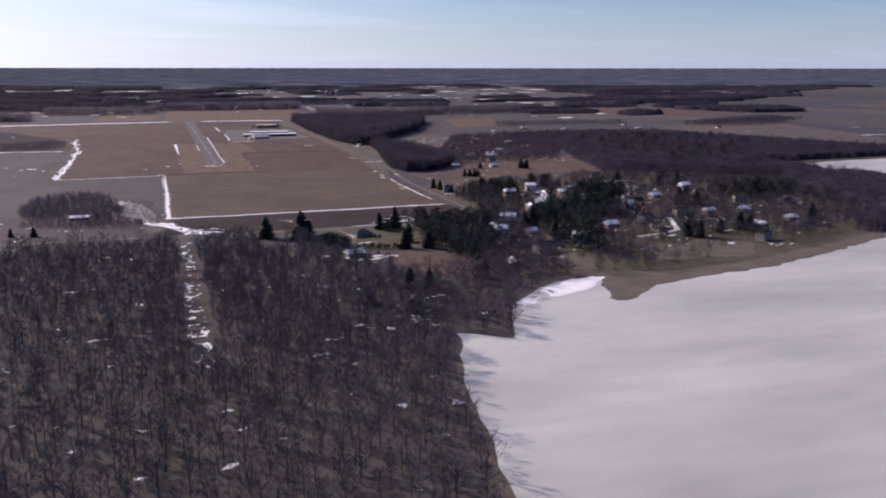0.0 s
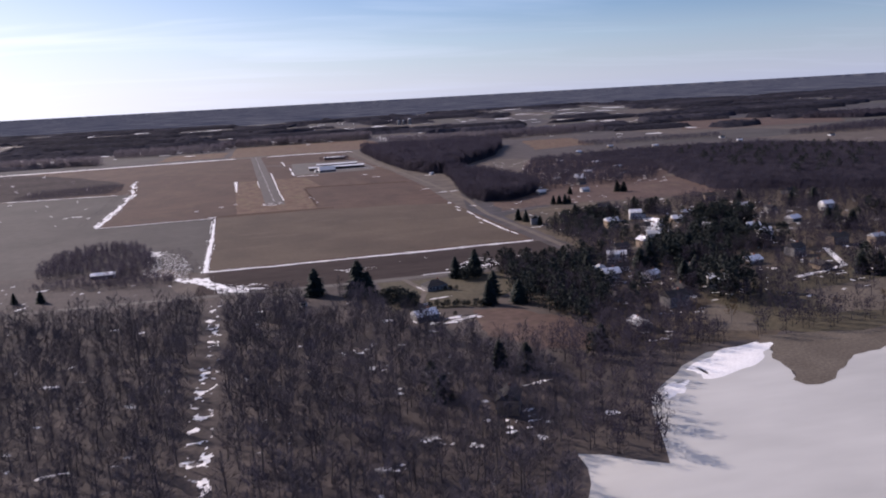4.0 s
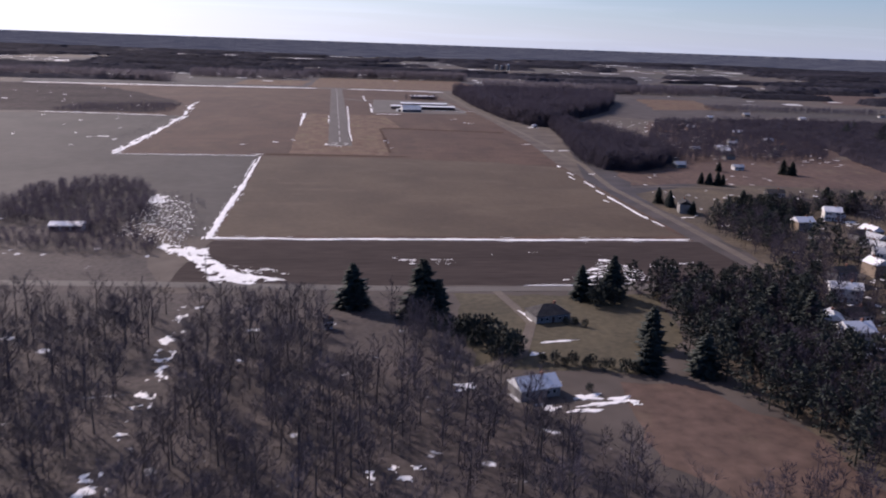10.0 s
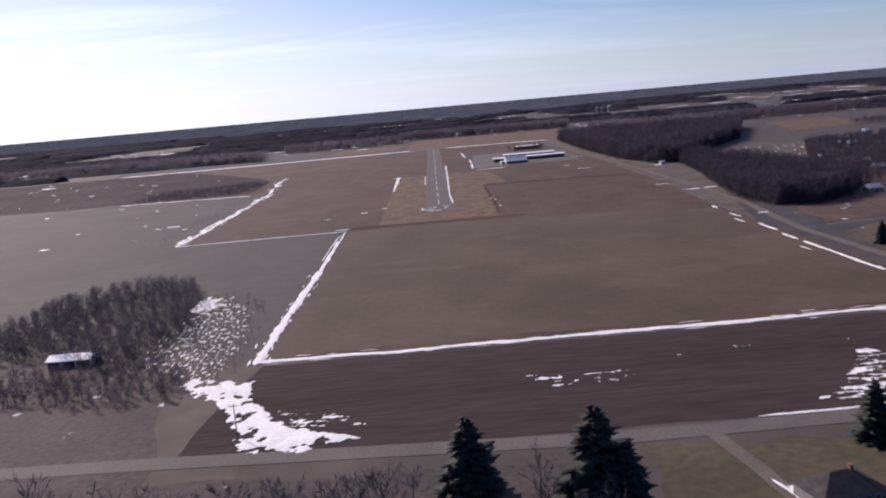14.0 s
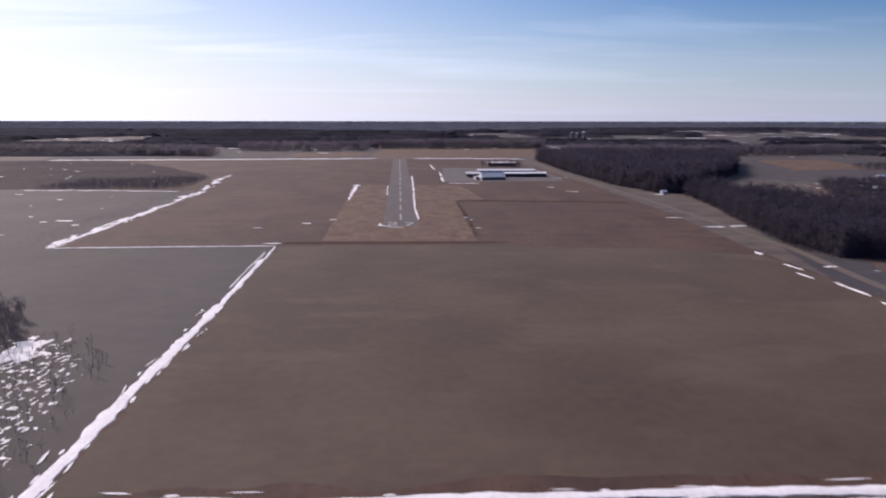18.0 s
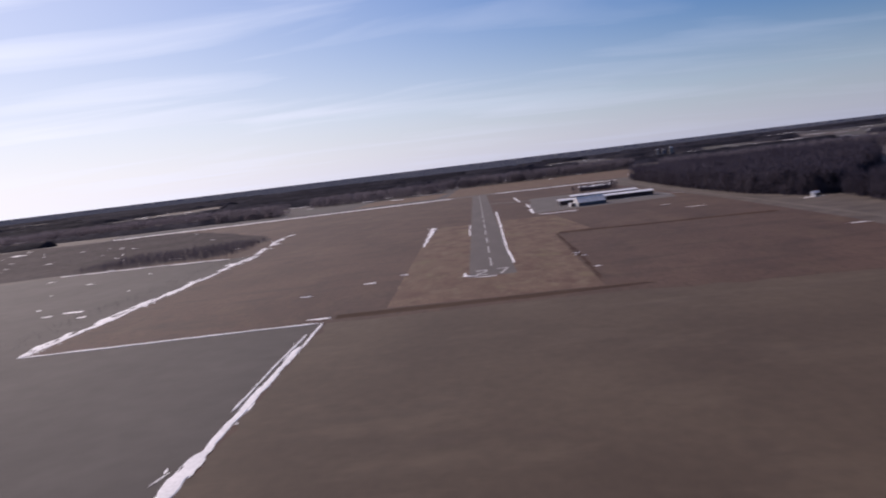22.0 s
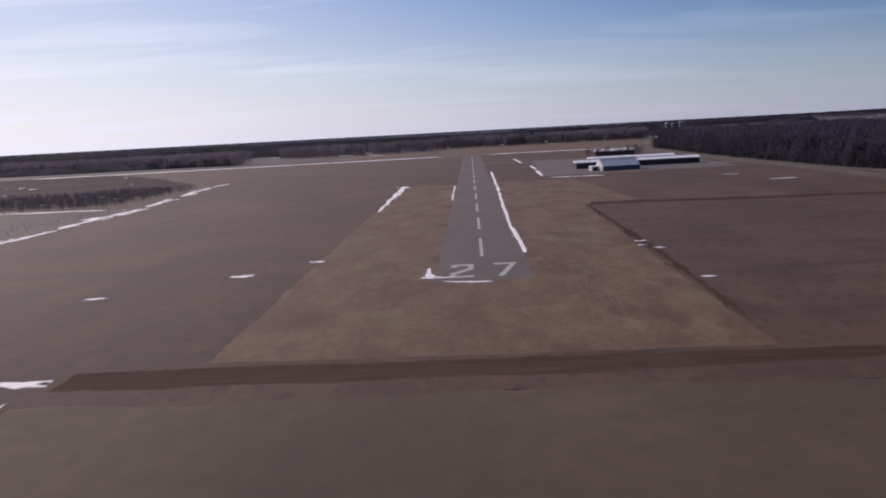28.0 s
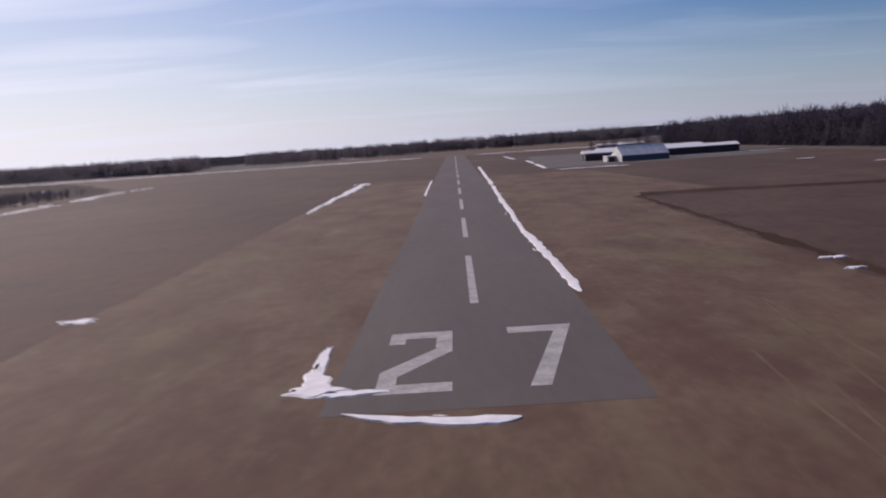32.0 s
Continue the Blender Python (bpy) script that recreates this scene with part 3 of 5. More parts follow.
for k in range(15):
    y0 = 30.5 + k * 61.0
    if stripe is None:
        me = bm_mesh("centre_stripe", a_box(-0.46, 0, 0, 0.46, 36.6, 0.012), "paint")
    stripe = new("centre_stripe", me)
    stripe.parent = runway
    stripe.location = (0, y0, 0.0675)


def strokes(name, quads, label):
    bm = bmesh.new()
    for q in quads:
        f = bm.faces.new([bm.verts.new((x, y, 0.0)) for x, y in q])
        r = bmesh.ops.extrude_face_region(bm, geom=[f])
        bmesh.ops.translate(bm, vec=(0, 0, 0.012), verts=[g for g in r["geom"] if isinstance(g, bmesh.types.BMVert)])
    ob = part(name, bm, "paint", runway, label)
    ob.location.z = 0.068
    return ob


# the figures 2 and 7 of the runway's name, 18.3 m high
strokes("numeral_two", [[(-7.8, 18.3), (-7.8, 14.2), (-6.4, 14.2), (-6.4, 16.0)], [(-7.8, 18.3), (-6.4, 16.0), (-2.3, 16.0), (-2.3, 18.3)],
                        [(-2.3, 16.0), (-3.7, 16.0), (-3.7, 12.0), (-2.3, 11.0)], [(-2.3, 11.0), (-3.7, 12.0), (-7.8, 5.6), (-6.3, 4.4)],
                        [(-7.8, 5.6), (-7.8, 0), (-6.4, 0), (-6.4, 4.5)], [(-6.4, 0), (-2.3, 0), (-2.3, 2.2), (-6.4, 2.2)]], "white painted figure 2")
strokes("numeral_seven", [[(2.6, 18.3), (2.6, 16.0), (6.6, 16.0), (8.4, 18.3)], [(8.4, 18.3), (6.6, 16.0), (3.1, 0), (4.6, 0)]], "white painted figure 7")


# ---- snow ----
def snow_bank(line, width, height=0.5, label="ridge of old ploughed-up snow on the grass", seed=0, step=2.5, taper=True, rough=0.5):
    """A low bank of snow with uneven edges along a line."""
    rj = random.Random(int(seed * 7 + 3))
    pts = wiggle(line, step, width * 0.05, seed + 0.31, closed=False)
    full, width = width, width * 0.72
    bm = bmesh.new()
    rows = []
    n = len(pts)
    for k, q in enumerate(pts):
        a, b = Vector(pts[max(k - 1, 0)]), Vector(pts[min(k + 1, n - 1)])
        d = (b - a).normalized()
        nx, ny = -d.y, d.x
        e = min(1.0, (min(k, n - 1 - k) + 0.35) / 2.0) if taper else 1.0
        wl_ = width * 0.5 * e * (1 + rough * (noise.noise(Vector((q[0] * 0.05, q[1] * 0.05, seed))) + 0.5 * noise.noise(Vector((q[0] * 0.37, q[1] * 0.37, seed)))) * 1.3)
        wr_ = width * 0.5 * e * (1 + rough * (noise.noise(Vector((q[0] * 0.05, q[1] * 0.05, seed + 9))) + 0.5 * noise.noise(Vector((q[0] * 0.37, q[1] * 0.37, seed + 9)))) * 1.3)
        h = 0.2 * height * e * (1 + 0.5 * noise.noise(Vector((q[0] * 0.3, q[1] * 0.3, seed + 4))))
        jl, jr = rj.uniform(0.82, 1.12), rj.uniform(0.82, 1.12)
        rows.append([bm.verts.new((q[0] + nx * s, q[1] + ny * s, z)) for s, z in
                     ((wl_ * jl, 0.03), (wl_ * jl * 0.9, 0.13 + h * 0.3), (wl_ * rj.uniform(-0.2, 0.4), 0.13 + h * rj.uniform(0.4, 0.9)), (-wr_ * jr * 0.88, 0.13 + h * 0.3), (-wr_ * jr, 0.03))])
    for k in range(n - 1):
        for j in range(4):
            bm.faces.new((rows[k][j], rows[k + 1][j], rows[k + 1][j + 1], rows[k][j + 1]))
    # thin slivers left by melting along both edges
    for k in range(int(n * step / (2.6 if full > 4.5 else 9))):
        i = rj.randrange(0, n - 1)
        q, q2 = Vector(pts[i]), Vector(pts[i + 1])
        d = (q2 - q).normalized()
        nn = Vector((-d.y, d.x))
        o = q + nn * rj.gauss(0, 0.42) * full
        ln, w2 = rj.uniform(1.0, 5.0) * min(1.0, 0.4 + full / 5, n * step / 50), rj.uniform(0.04, 0.11) * min(full, 8)
        d = (d + nn * rj.uniform(-0.05, 0.05)).normalized()
        zs = 0.15 + 0.004 * (k % 19)
        f = [bm.verts.new((*(o + d * ln * u + nn * w2 * v), zs)) for u, v in ((-1, 0), (-0.4, -1), (0.5, -0.7), (1, 0.1), (0.3, 1), (-0.5, 0.6))]
        bm.faces.new(f)
    ob = new("snow_bank", bm_mesh("snow_bank", bm, "snow"))
    return tagged(ob, label, "snow", kind="stuff")


def snow_patch(x, y, rx, ry, seed=0, turn=0.0, label="thin patch of old snow on the grass", h=0.15, ragged=0.45):
    bm = bmesh.new()
    n = 34
    lift = 0.0043 * (int(abs(x) * 7 + abs(y) * 13 + seed * 5) % 23)
    ring, mid = [], []
    for k in range(n):
        a = 2 * math.pi * k / n
        r = 1 + ragged * 2 * noise.noise(Vector((math.cos(a) * 1.7, math.sin(a) * 1.7, seed * 3.1 + x * 0.07))) + ragged * 0.5 * noise.noise(Vector((math.cos(a) * 5, math.sin(a) * 5, seed * 1.3 + y)))
        r = max(r, 0.4)
        px_, py_ = rx * r * math.cos(a), ry * r * math.sin(a)
        ct, st = math.cos(turn), math.sin(turn)
        ring.append(bm.verts.new((x + px_ * ct - py_ * st, y + px_ * st + py_ * ct, 0.04)))
        mid.append(bm.verts.new((x + (px_ * ct - py_ * st) * 0.8, y + (px_ * st + py_ * ct) * 0.8, 0.055 + h * 0.3 + lift)))
    for k in range(n):
        bm.faces.new((ring[k], ring[(k + 1) % n], mid[(k + 1) % n], mid[k]))
    bm.faces.new(mid)
    bmesh.ops.triangulate(bm, faces=[f for f in bm.faces if len(f.verts) > 4])
    ob = new("snow_patch", bm_mesh("snow_patch", bm, "snow"))
    return tagged(ob, label, "snow", kind="stuff")


def snow_field(poly, cell, scale, level, label, seed=0, h=0.25, edge=4.0):
    """Snow melted to a ragged net over a plot. scale: the size in x and y of what is left; level: -1 all, 1 nothing; edge: metres over which it frays."""
    rg = random.Random(int(seed * 13 + 1))
    xs, ys = [q[0] for q in poly], [q[1] for q in poly]
    nx, ny = int((max(xs) - min(xs)) / cell) + 2, int((max(ys) - min(ys)) / cell) + 2
    pts = [Vector((*q, 0)) for q in poly]
    v, keep = [], []
    for j in range(ny):
        for i in range(nx):
            x, y = min(xs) + (i + rg.uniform(-0.4, 0.4)) * cell, min(ys) + (j + rg.uniform(-0.4, 0.4)) * cell
            f = noise.noise(Vector((x / scale[0], y / scale[1], seed))) + 0.55 * noise.noise(Vector((x * 2.7 / scale[0], y * 2.7 / scale[1], seed + 5)))
            if inside(x, y, poly):
                d = 1e9
                for k in range(len(pts)):
                    a, b = pts[k - 1], pts[k]
                    u = min(1.0, max(0.0, (Vector((x, y, 0)) - a).dot(b - a) / (b - a).length_squared))
                    d = min(d, math.hypot(x - a.x - (b.x - a.x) * u, y - a.y - (b.y - a.y) * u))
                f -= 0.8 * max(0.0, 1 - d / edge)
            else:
                f = -9
            keep.append(f > level)
            v.append((x, y, 0.115 + h * min(0.6, max(0.0, f - level))))
    t = []
    for j in range(ny - 1):
        for i in range(nx - 1):
            a = j * nx + i
            for f in ((a, a + 1, a + nx + 1), (a, a + nx + 1, a + nx)):
                if all(keep[q] for q in f):
                    t.append(f)
    used = sorted({q for f in t for q in f})
    at = {q: k for k, q in enumerate(used)}
    ob = new("snow_patch", np_mesh("snow_patch", [v[q] for q in used], [[at[q] for q in f] for f in t], "snow"))
    return tagged(ob, label, "snow", kind="stuff")


DITCH = "wide strip of old snow in the field-edge ditch"
snow_bank([(-66, -373), (-20, -375), (40, -374), (100, -375), (175, -373)], 4.6, 0.5, DITCH, 1)
snow_bank([(-65, -376), (-65, -300), (-64, -215)], 4.8, 0.5, DITCH, 2)
snow_bank([(-64, -218), (-64.5, -160), (-65, -120)], 3.2, 0.4, DITCH, 22)
snow_bank([(-64, -124), (-65, -80)], 1.6, 0.3, DITCH, 23)
snow_bank([(-66.8, -190), (-67.2, -140), (-67, -100)], 1.0, 0.25, DITCH, 24)
snow_bank([(-66, -80), (-120, -81), (-180, -83)], 2.7, 0.4, DITCH, 3)
snow_bank([(-180, -84), (-178, 0), (-181, 80), (-179, 160)], 4.0, 0.6, DITCH, 4, rough=1.1)
snow_field([(-188, -86), (-172, -86), (-171, 30), (-173, 160), (-187, 160), (-189, 40)], 1.0, (5, 22), -0.02, DITCH, 204, edge=5.0)
snow_bank([(-181, 165), (-183, 262)], 3.6, 0.6, DITCH, 5, rough=1.1)
snow_field([(-190, 166), (-173, 166), (-174, 262), (-196, 266)], 1.0, (5, 20), 0.0, DITCH, 205, edge=5.0)
snow_bank([(-184, 270), (-190, 330)], 3.4, 0.6, DITCH, 6, rough=1.1)
snow_bank([(-193, 352), (-203, 445)], 3.2, 0.6, DITCH, 26, rough=1.2)
snow_field([(-194, 270), (-176, 270), (-184, 350), (-194, 446), (-213, 446), (-201, 350)], 1.0, (4, 24), 0.02, DITCH, 206, edge=6.0)
snow_bank([(-202, 452), (-200, 488)], 4.0, 0.6, DITCH, 7, rough=1.0)
snow_bank([(-350, 280), (-270, 274), (-203, 263)], 6, 0.5, DITCH, 8, rough=1.1)
snow_bank([(-575, 884), (-300, 905), (-40, 936)], 24, 1.6, "snow ridge along the far road", 9, step=6)
snow_bank([(25, 936), (120, 930), (215, 915)], 16, 1.4, "snow ridge along the far road", 10, step=6)
snow_bank([(-42.5, 170), (-43, 205)], 2.2, 0.4, "long thin snow drift on the grass", 11, rough=1.0)
snow_bank([(-43, 200), (-43.2, 262)], 3.6, 0.4, "long thin snow drift on the grass", 111, rough=1.1)
snow_bank([(-43, 258), (-43.5, 336)], 4.6, 0.4, "long thin snow drift on the grass", 112, rough=1.1)
snow_bank([(11.8, 33), (11.2, 70), (10.8, 100), (11.0, 130), (11.6, 180), (12.2, 250)], 1.7, 0.4, "snow ridge along the runway's edge", 12, rough=0.8, step=1.6)
snow_bank([(12.4, 255), (13.0, 330), (13.5, 400), (14.0, 470)], 2.2, 0.45, "snow ridge along the runway's edge", 13, rough=0.6)
snow_bank([(-11.6, 215), (-11.8, 260), (-12.0, 320)], 1.1, 0.3, "snow ridge along the runway's edge", 14)
for x, y, rx, ry, tn in ((-13.0, 11, 0.6, 5.5, 0.05), (-12.6, 5, 1.1, 3.4, 0.08), (-11.8, 1.9, 2.2, 1.5, 0.0), (-9.6, 0.7, 2.6, 0.8, 0.1)):
    snow_patch(x, y, rx, ry, 15 + rx, turn=tn, label="heap of ploughed snow at the runway's end", h=0.1 + rx * 0.06, ragged=0.4)
snow_bank([(-9.5, -3.6), (-5.7, -5.2), (-1.7, -6.3), (2.0, -6.2)], 1.5, 0.3, "heap of ploughed snow at the runway's end", 17, step=0.7, rough=1.1)
snow_bank([(50, 355), (66, 353), (84, 352)], 7.0, 0.8, "snow ridge along the apron", 18)
snow_bank([(46, 378), (47, 420), (48, 450)], 3.2, 0.6, "snow ridge along the apron", 19)
snow_bank([(49, 470), (50, 540)], 2.8, 0.5, "snow ridge along the apron", 20)
snow_bank([(46, 600), (45, 720)], 3.0, 0.5, "snow ridge along the apron", 21)
for k, (a, b, w) in enumerate((((176, -110), (175.5, -120), 4), ((174, -146), (175, -162), 2.2), ((169, -168), (170, -182), 1.6), ((174, -190), (174, -216), 2.6),
                               ((172, -226), (172, -245), 2.2), ((172, -250), (172, -322), 2.6), ((165, -262), (166, -272), 1.5), ((173, -326), (174, -342), 2.0))):
    snow_bank([a, b], w, 0.35, "short snow drift in the roadside ditch", 30 + k, step=2)
for k, (x, y, rx, ry) in enumerate(((-44, 34, 2.2, 1.2), (-59, 16, 3, 1.6), (-68, -71, 5, 1.6), (44.5, 45, 1.7, 0.8), (43, 37, 1.2, 0.6), (46, 31, 1.7, 0.7), (46.5, -12, 1.6, 0.6),
                                    (158, 249, 6, 1.5), (183, 37, 5, 1.4), (192, -154, 3, 2), (230, 212, 7, 4), (-86, -6, 3, 1.2), (148, 300, 5, 1.5))):
    snow_patch(x, y, rx, ry, k)
# drifts in the dark strip by the road
SOIL = "streaks of old snow on dark soil"
snow_field([(117, -400), (121, -414), (129, -428), (128, -447), (90, -446), (99, -432), (110, -416)], 0.6, (8, 1.5), -0.02, SOIL, 41, edge=3.0)
snow_field([(109, -440), (128, -442), (126, -449), (84, -449), (88, -444)], 0.6, (10, 2.0), -0.12, SOIL, 42, edge=1.6)
snow_field([(133, -421), (148, -423), (147, -430), (132, -428)], 0.7, (8, 1.5), -0.1, SOIL, 43, edge=2.0)
snow_field([(16, -407), (52, -410), (54, -424), (24, -426)], 0.7, (10, 1.4), 0.05, SOIL, 44, edge=3.0)
snow_field([(56, -400), (92, -396), (92, -403), (58, -408)], 0.7, (9, 1.2), 0.3, SOIL, 45, edge=2.0)
snow_field([(146, -414), (162, -416), (160, -424), (144, -424)], 0.7, (7, 1.3), 0.1, SOIL, 46, edge=2.0)
snow_bank([(70, -454), (95, -453.5), (118, -451)], 1.6, 0.4, "snow ridge along the road", 50)
DRIFT = "broad ragged drift of melting snow by the road"
snow_field([(-86, -393), (-84, -384), (-74, -389), (-61, -393), (-59, -404), (-54, -416), (-46, -430), (-23, -446), (-38, -452), (-54, -450), (-59, -436), (-65, -420), (-71, -410), (-79, -403)], 0.55, (4, 5), -0.42, DRIFT, 51, edge=2.6)
snow_field([(-54, -418), (-28, -428), (-20, -440), (-44, -438)], 0.6, (9, 1.2), 0.0, DRIFT, 53, edge=3.0)
# snow among the weeds at the field's corner
WEEDS = [(-116, -262), (-98, -264), (-80, -282), (-72, -320), (-68, -360), (-68, -398), (-84, -398), (-98, -384), (-114, -370), (-118, -320)]
snow_field(WEEDS, 0.4, (1.0, 3.2), 0.1, "melting snow between weeds and shrubs", 60, h=0.15, edge=9.0)
snow_field([(-117, -260), (-99, -260), (-94, -276), (-104, -296), (-116, -290)], 0.5, (4.0, 9), -0.35, "melting snow between weeds and shrubs", 61, h=0.15, edge=7.0)
# the snowy lane through the wood and the openings beside it
rs = random.Random(5)
snow_field([(-62, -474), (-51, -474), (-50, -560), (-50, -640), (-49, -745), (-62, -745), (-63, -640), (-61, -560)], 0.7, (4, 6), 0.14, "old snow on the lane through the wood", 100, edge=2.5)
for k, (x, y, r) in enumerate(((9, -600, 12), (13, -626, 9), (28, -553, 9), (50, -567, 9), (18, -709, 9), (43, -699, 10), (70, -663, 10), (80, -708, 8), (1, -722, 8), (54, -692, 8), (30, -716, 7), (66, -670, 8), (5, -486, 6), (3, -471, 5),
                               (20, -655, 6), (34, -640, 5), (58, -528, 6), (-14, -560, 5), (-30, -690, 7), (-100, -690, 8), (-130, -640, 7), (-12, -742, 8), (74, -566, 6), (27, -526, 5), (-56, -790, 9))):
    ring = [(x + r * rs.uniform(0.8, 1.2) * math.cos(a * 0.7854), y + r * rs.uniform(0.6, 0.95) * math.sin(a * 0.7854)) for a in range(8)]
    snow_field(ring, 0.7, (rs.uniform(4, 8), rs.uniform(2.5, 4)), 0.0, "old snow lying between the bare trees", 140 + k, edge=r * 0.5)
rs2 = random.Random(77)
bm_far = bmesh.new()
for k in range(420):
    a = rs2.uniform(-0.75, 0.75)
    d = 1000 + 3800 * rs2.random()
    x0, y0 = d * math.sin(a) * 1.1, -150 + d * math.cos(a)
    if y0 < 1000 and x0 < 620 and x0 > -620:
        continue
    rx, ry = rs2.uniform(6, 16 + max(0.0, d - 1000) / 70), rs2.uniform(6, 14 + max(0.0, d - 1000) / 100)
    if y0 < 1300 and rs2.random() < 0.6:
        continue
    z0 = ground_height(x0, y0) + 1.2 + 0.01 * (k % 40)
    vs_ = []
    for j in range(9):
        b = 2 * math.pi * j / 9
        r = rs2.uniform(0.5, 1.1)
        vs_.append(bm_far.verts.new((x0 + rx * r * math.cos(b), y0 + ry * r * math.sin(b), z0)))
    bm_far.faces.new(vs_)
tagged(new("snow_scraps", bm_mesh("snow_scraps", bm_far, "snow")), "far scraps of snow lying on fields", "snow", kind="stuff")
snow_patch(150, -672, 26, 9, 200, turn=0.5, label="wind-blown snow on the lake ice", h=0.02, ragged=0.25)
snow_patch(112, -694, 9, 4, 201, turn=0.7, label="wind-blown snow on the lake ice", h=0.1)


bm_scrap = bmesh.new()
for k in range(330):
    x0, y0 = rs2.uniform(130, 560), rs2.uniform(-620, -150)
    if x0 < 205 and y0 > -470:
        continue
    if x0 > 330 and y0 > -215 + (x0 - 330) * 0.3:
        continue
    rx, ry = rs2.uniform(0.6, 3.6), rs2.uniform(0.4, 2.4)
    vs_ = []
    for j in range(9):
        b = 2 * math.pi * j / 9
        r = rs2.uniform(0.5, 1.1)
        vs_.append(bm_scrap.verts.new((x0 + rx * r * math.cos(b), y0 + ry * r * math.sin(b), 0.12 + 0.004 * (k % 30))))
    bm_scrap.faces.new(vs_)
for k, (hx, hy) in enumerate(HOUSES):
    for j in range(5):
        x0, y0, rx, ry = hx + rs2.uniform(-10, 10), hy - rs2.uniform(6, 22), rs2.uniform(0.8, 3.6), rs2.uniform(0.5, 2.0)
        bm_scrap.faces.new([bm_scrap.verts.new((x0 + rx * rs2.uniform(0.5, 1.1) * math.cos(b * 0.698), y0 + ry * rs2.uniform(0.5, 1.1) * math.sin(b * 0.698), 0.25 + 0.004 * ((k * 5 + j) % 40))) for b in range(9)])
tagged(new("snow_scraps", bm_mesh("snow_scraps", bm_scrap, "snow")), "scraps of old snow in the yards", "snow", kind="stuff")


bm_fleck = bmesh.new()
for k in range(330):
    town = k >= 90
    x0, y0 = (rs2.uniform(300, 560), rs2.uniform(-90, 330)) if town else (rs2.uniform(-640, -200), rs2.uniform(-40, 860))
    if not town and x0 > -192 - max(0.0, y0 - 300) * 0.45:
        continue
    rx, ry = (rs2.uniform(0.8, 4.5), rs2.uniform(0.6, 3.0)) if town else (rs2.uniform(1.0, 4.5), rs2.uniform(1.5, 6.0))
    vs_ = []
    for j in range(9):
        b = 2 * math.pi * j / 9
        r = rs2.uniform(0.5, 1.1)
        vs_.append(bm_fleck.verts.new((x0 + rx * r * math.cos(b), y0 + ry * r * math.sin(b), 0.12 + 0.004 * (k % 30))))
    bm_fleck.faces.new(vs_)
tagged(new("snow_scraps", bm_mesh("snow_scraps", bm_fleck, "snow")), "flecks of old snow on rough land", "snow", kind="stuff")


# ---- trees ----
def tube(p0, p1, r0, r1, sides):
    d = np.array(p1, float) - np.array(p0, float)
    d /= np.linalg.norm(d) + 1e-9
    a = np.cross(d, (0.31, 0.87, 0.39))
    a /= np.linalg.norm(a)
    b = np.cross(d, a)
    ang = np.arange(sides) * 2 * np.pi / sides
    circ = np.cos(ang)[:, None] * a + np.sin(ang)[:, None] * b
    v = np.vstack([np.array(p0) + circ * r0, np.array(p1) + circ * r1])
    t = []
    for k in range(sides):
        j = (k + 1) % sides
        t += [(k, j, sides + j), (k, sides + j, sides + k)]
    return v, np.array(t)


def blade(p, d, length, width, rng):
    """A thin tapering twig or spray."""
    s = np.cross(d, rng.normal(size=3))
    s /= np.linalg.norm(s) + 1e-9
    return np.array([p - s * width / 2, p + s * width / 2, p + d * length])


def gather(pieces):
    vs, ts, n = [], [], 0
    for v, t in pieces:
        vs.append(v)
        ts.append(np.asarray(t) + n)
        n += len(v)
    return np.vstack(vs), np.vstack(ts)


TRI = np.array([[0, 1, 2]])


def bare_tree(seed, h=17.0, limbs=9, subs=5, twigs=5, tw=0.10):
    """Trunk with limbs, and the crown of twigs, of a leafless broadleaf tree."""
    rng = np.random.default_rng(seed)
    lean = rng.normal(0, 0.03, 2)
    top = np.array([lean[0] * h, lean[1] * h, h * 0.8])
    wood = [tube((0, 0, -0.4), top * 0.45, h * 0.016, h * 0.011, 6), tube(top * 0.45, top, h * 0.011, h * 0.003, 5)]
    crown = []
    for k in range(limbs):
        f = 0.28 + 0.66 * (k + rng.uniform(0, 0.7)) / limbs
        p = top * f
        az = k * 2.4 + rng.uniform(-0.4, 0.4)
        up = rng.uniform(0.7, 1.4)
        d = np.array([np.cos(az), np.sin(az), up])
        d /= np.linalg.norm(d)
        length = h * rng.uniform(0.3, 0.48) * (1.15 - 0.6 * f)
        e = p + d * length
        wood.append(tube(p, e, h * 0.005, h * 0.0015, 3))
        for j in range(subs):
            q = p + d * length * rng.uniform(0.3, 1.0)
            d2 = d + rng.normal(0, 0.55, 3) + (0, 0, 0.35)
            d2 /= np.linalg.norm(d2)
            l2 = length * rng.uniform(0.3, 0.6)
            crown.append((blade(q, d2, l2, tw * 1.3, rng), TRI))
            for i in range(twigs):
                r = q + d2 * l2 * rng.uniform(0.2, 1.0)
                d3 = d2 + rng.normal(0, 0.6, 3) + (0, 0, 0.25)
                d3 /= np.linalg.norm(d3)
                crown.append((blade(r, d3, rng.uniform(0.8, 2.2) * h / 17, tw, rng), TRI))
    return gather(wood), gather(crown)


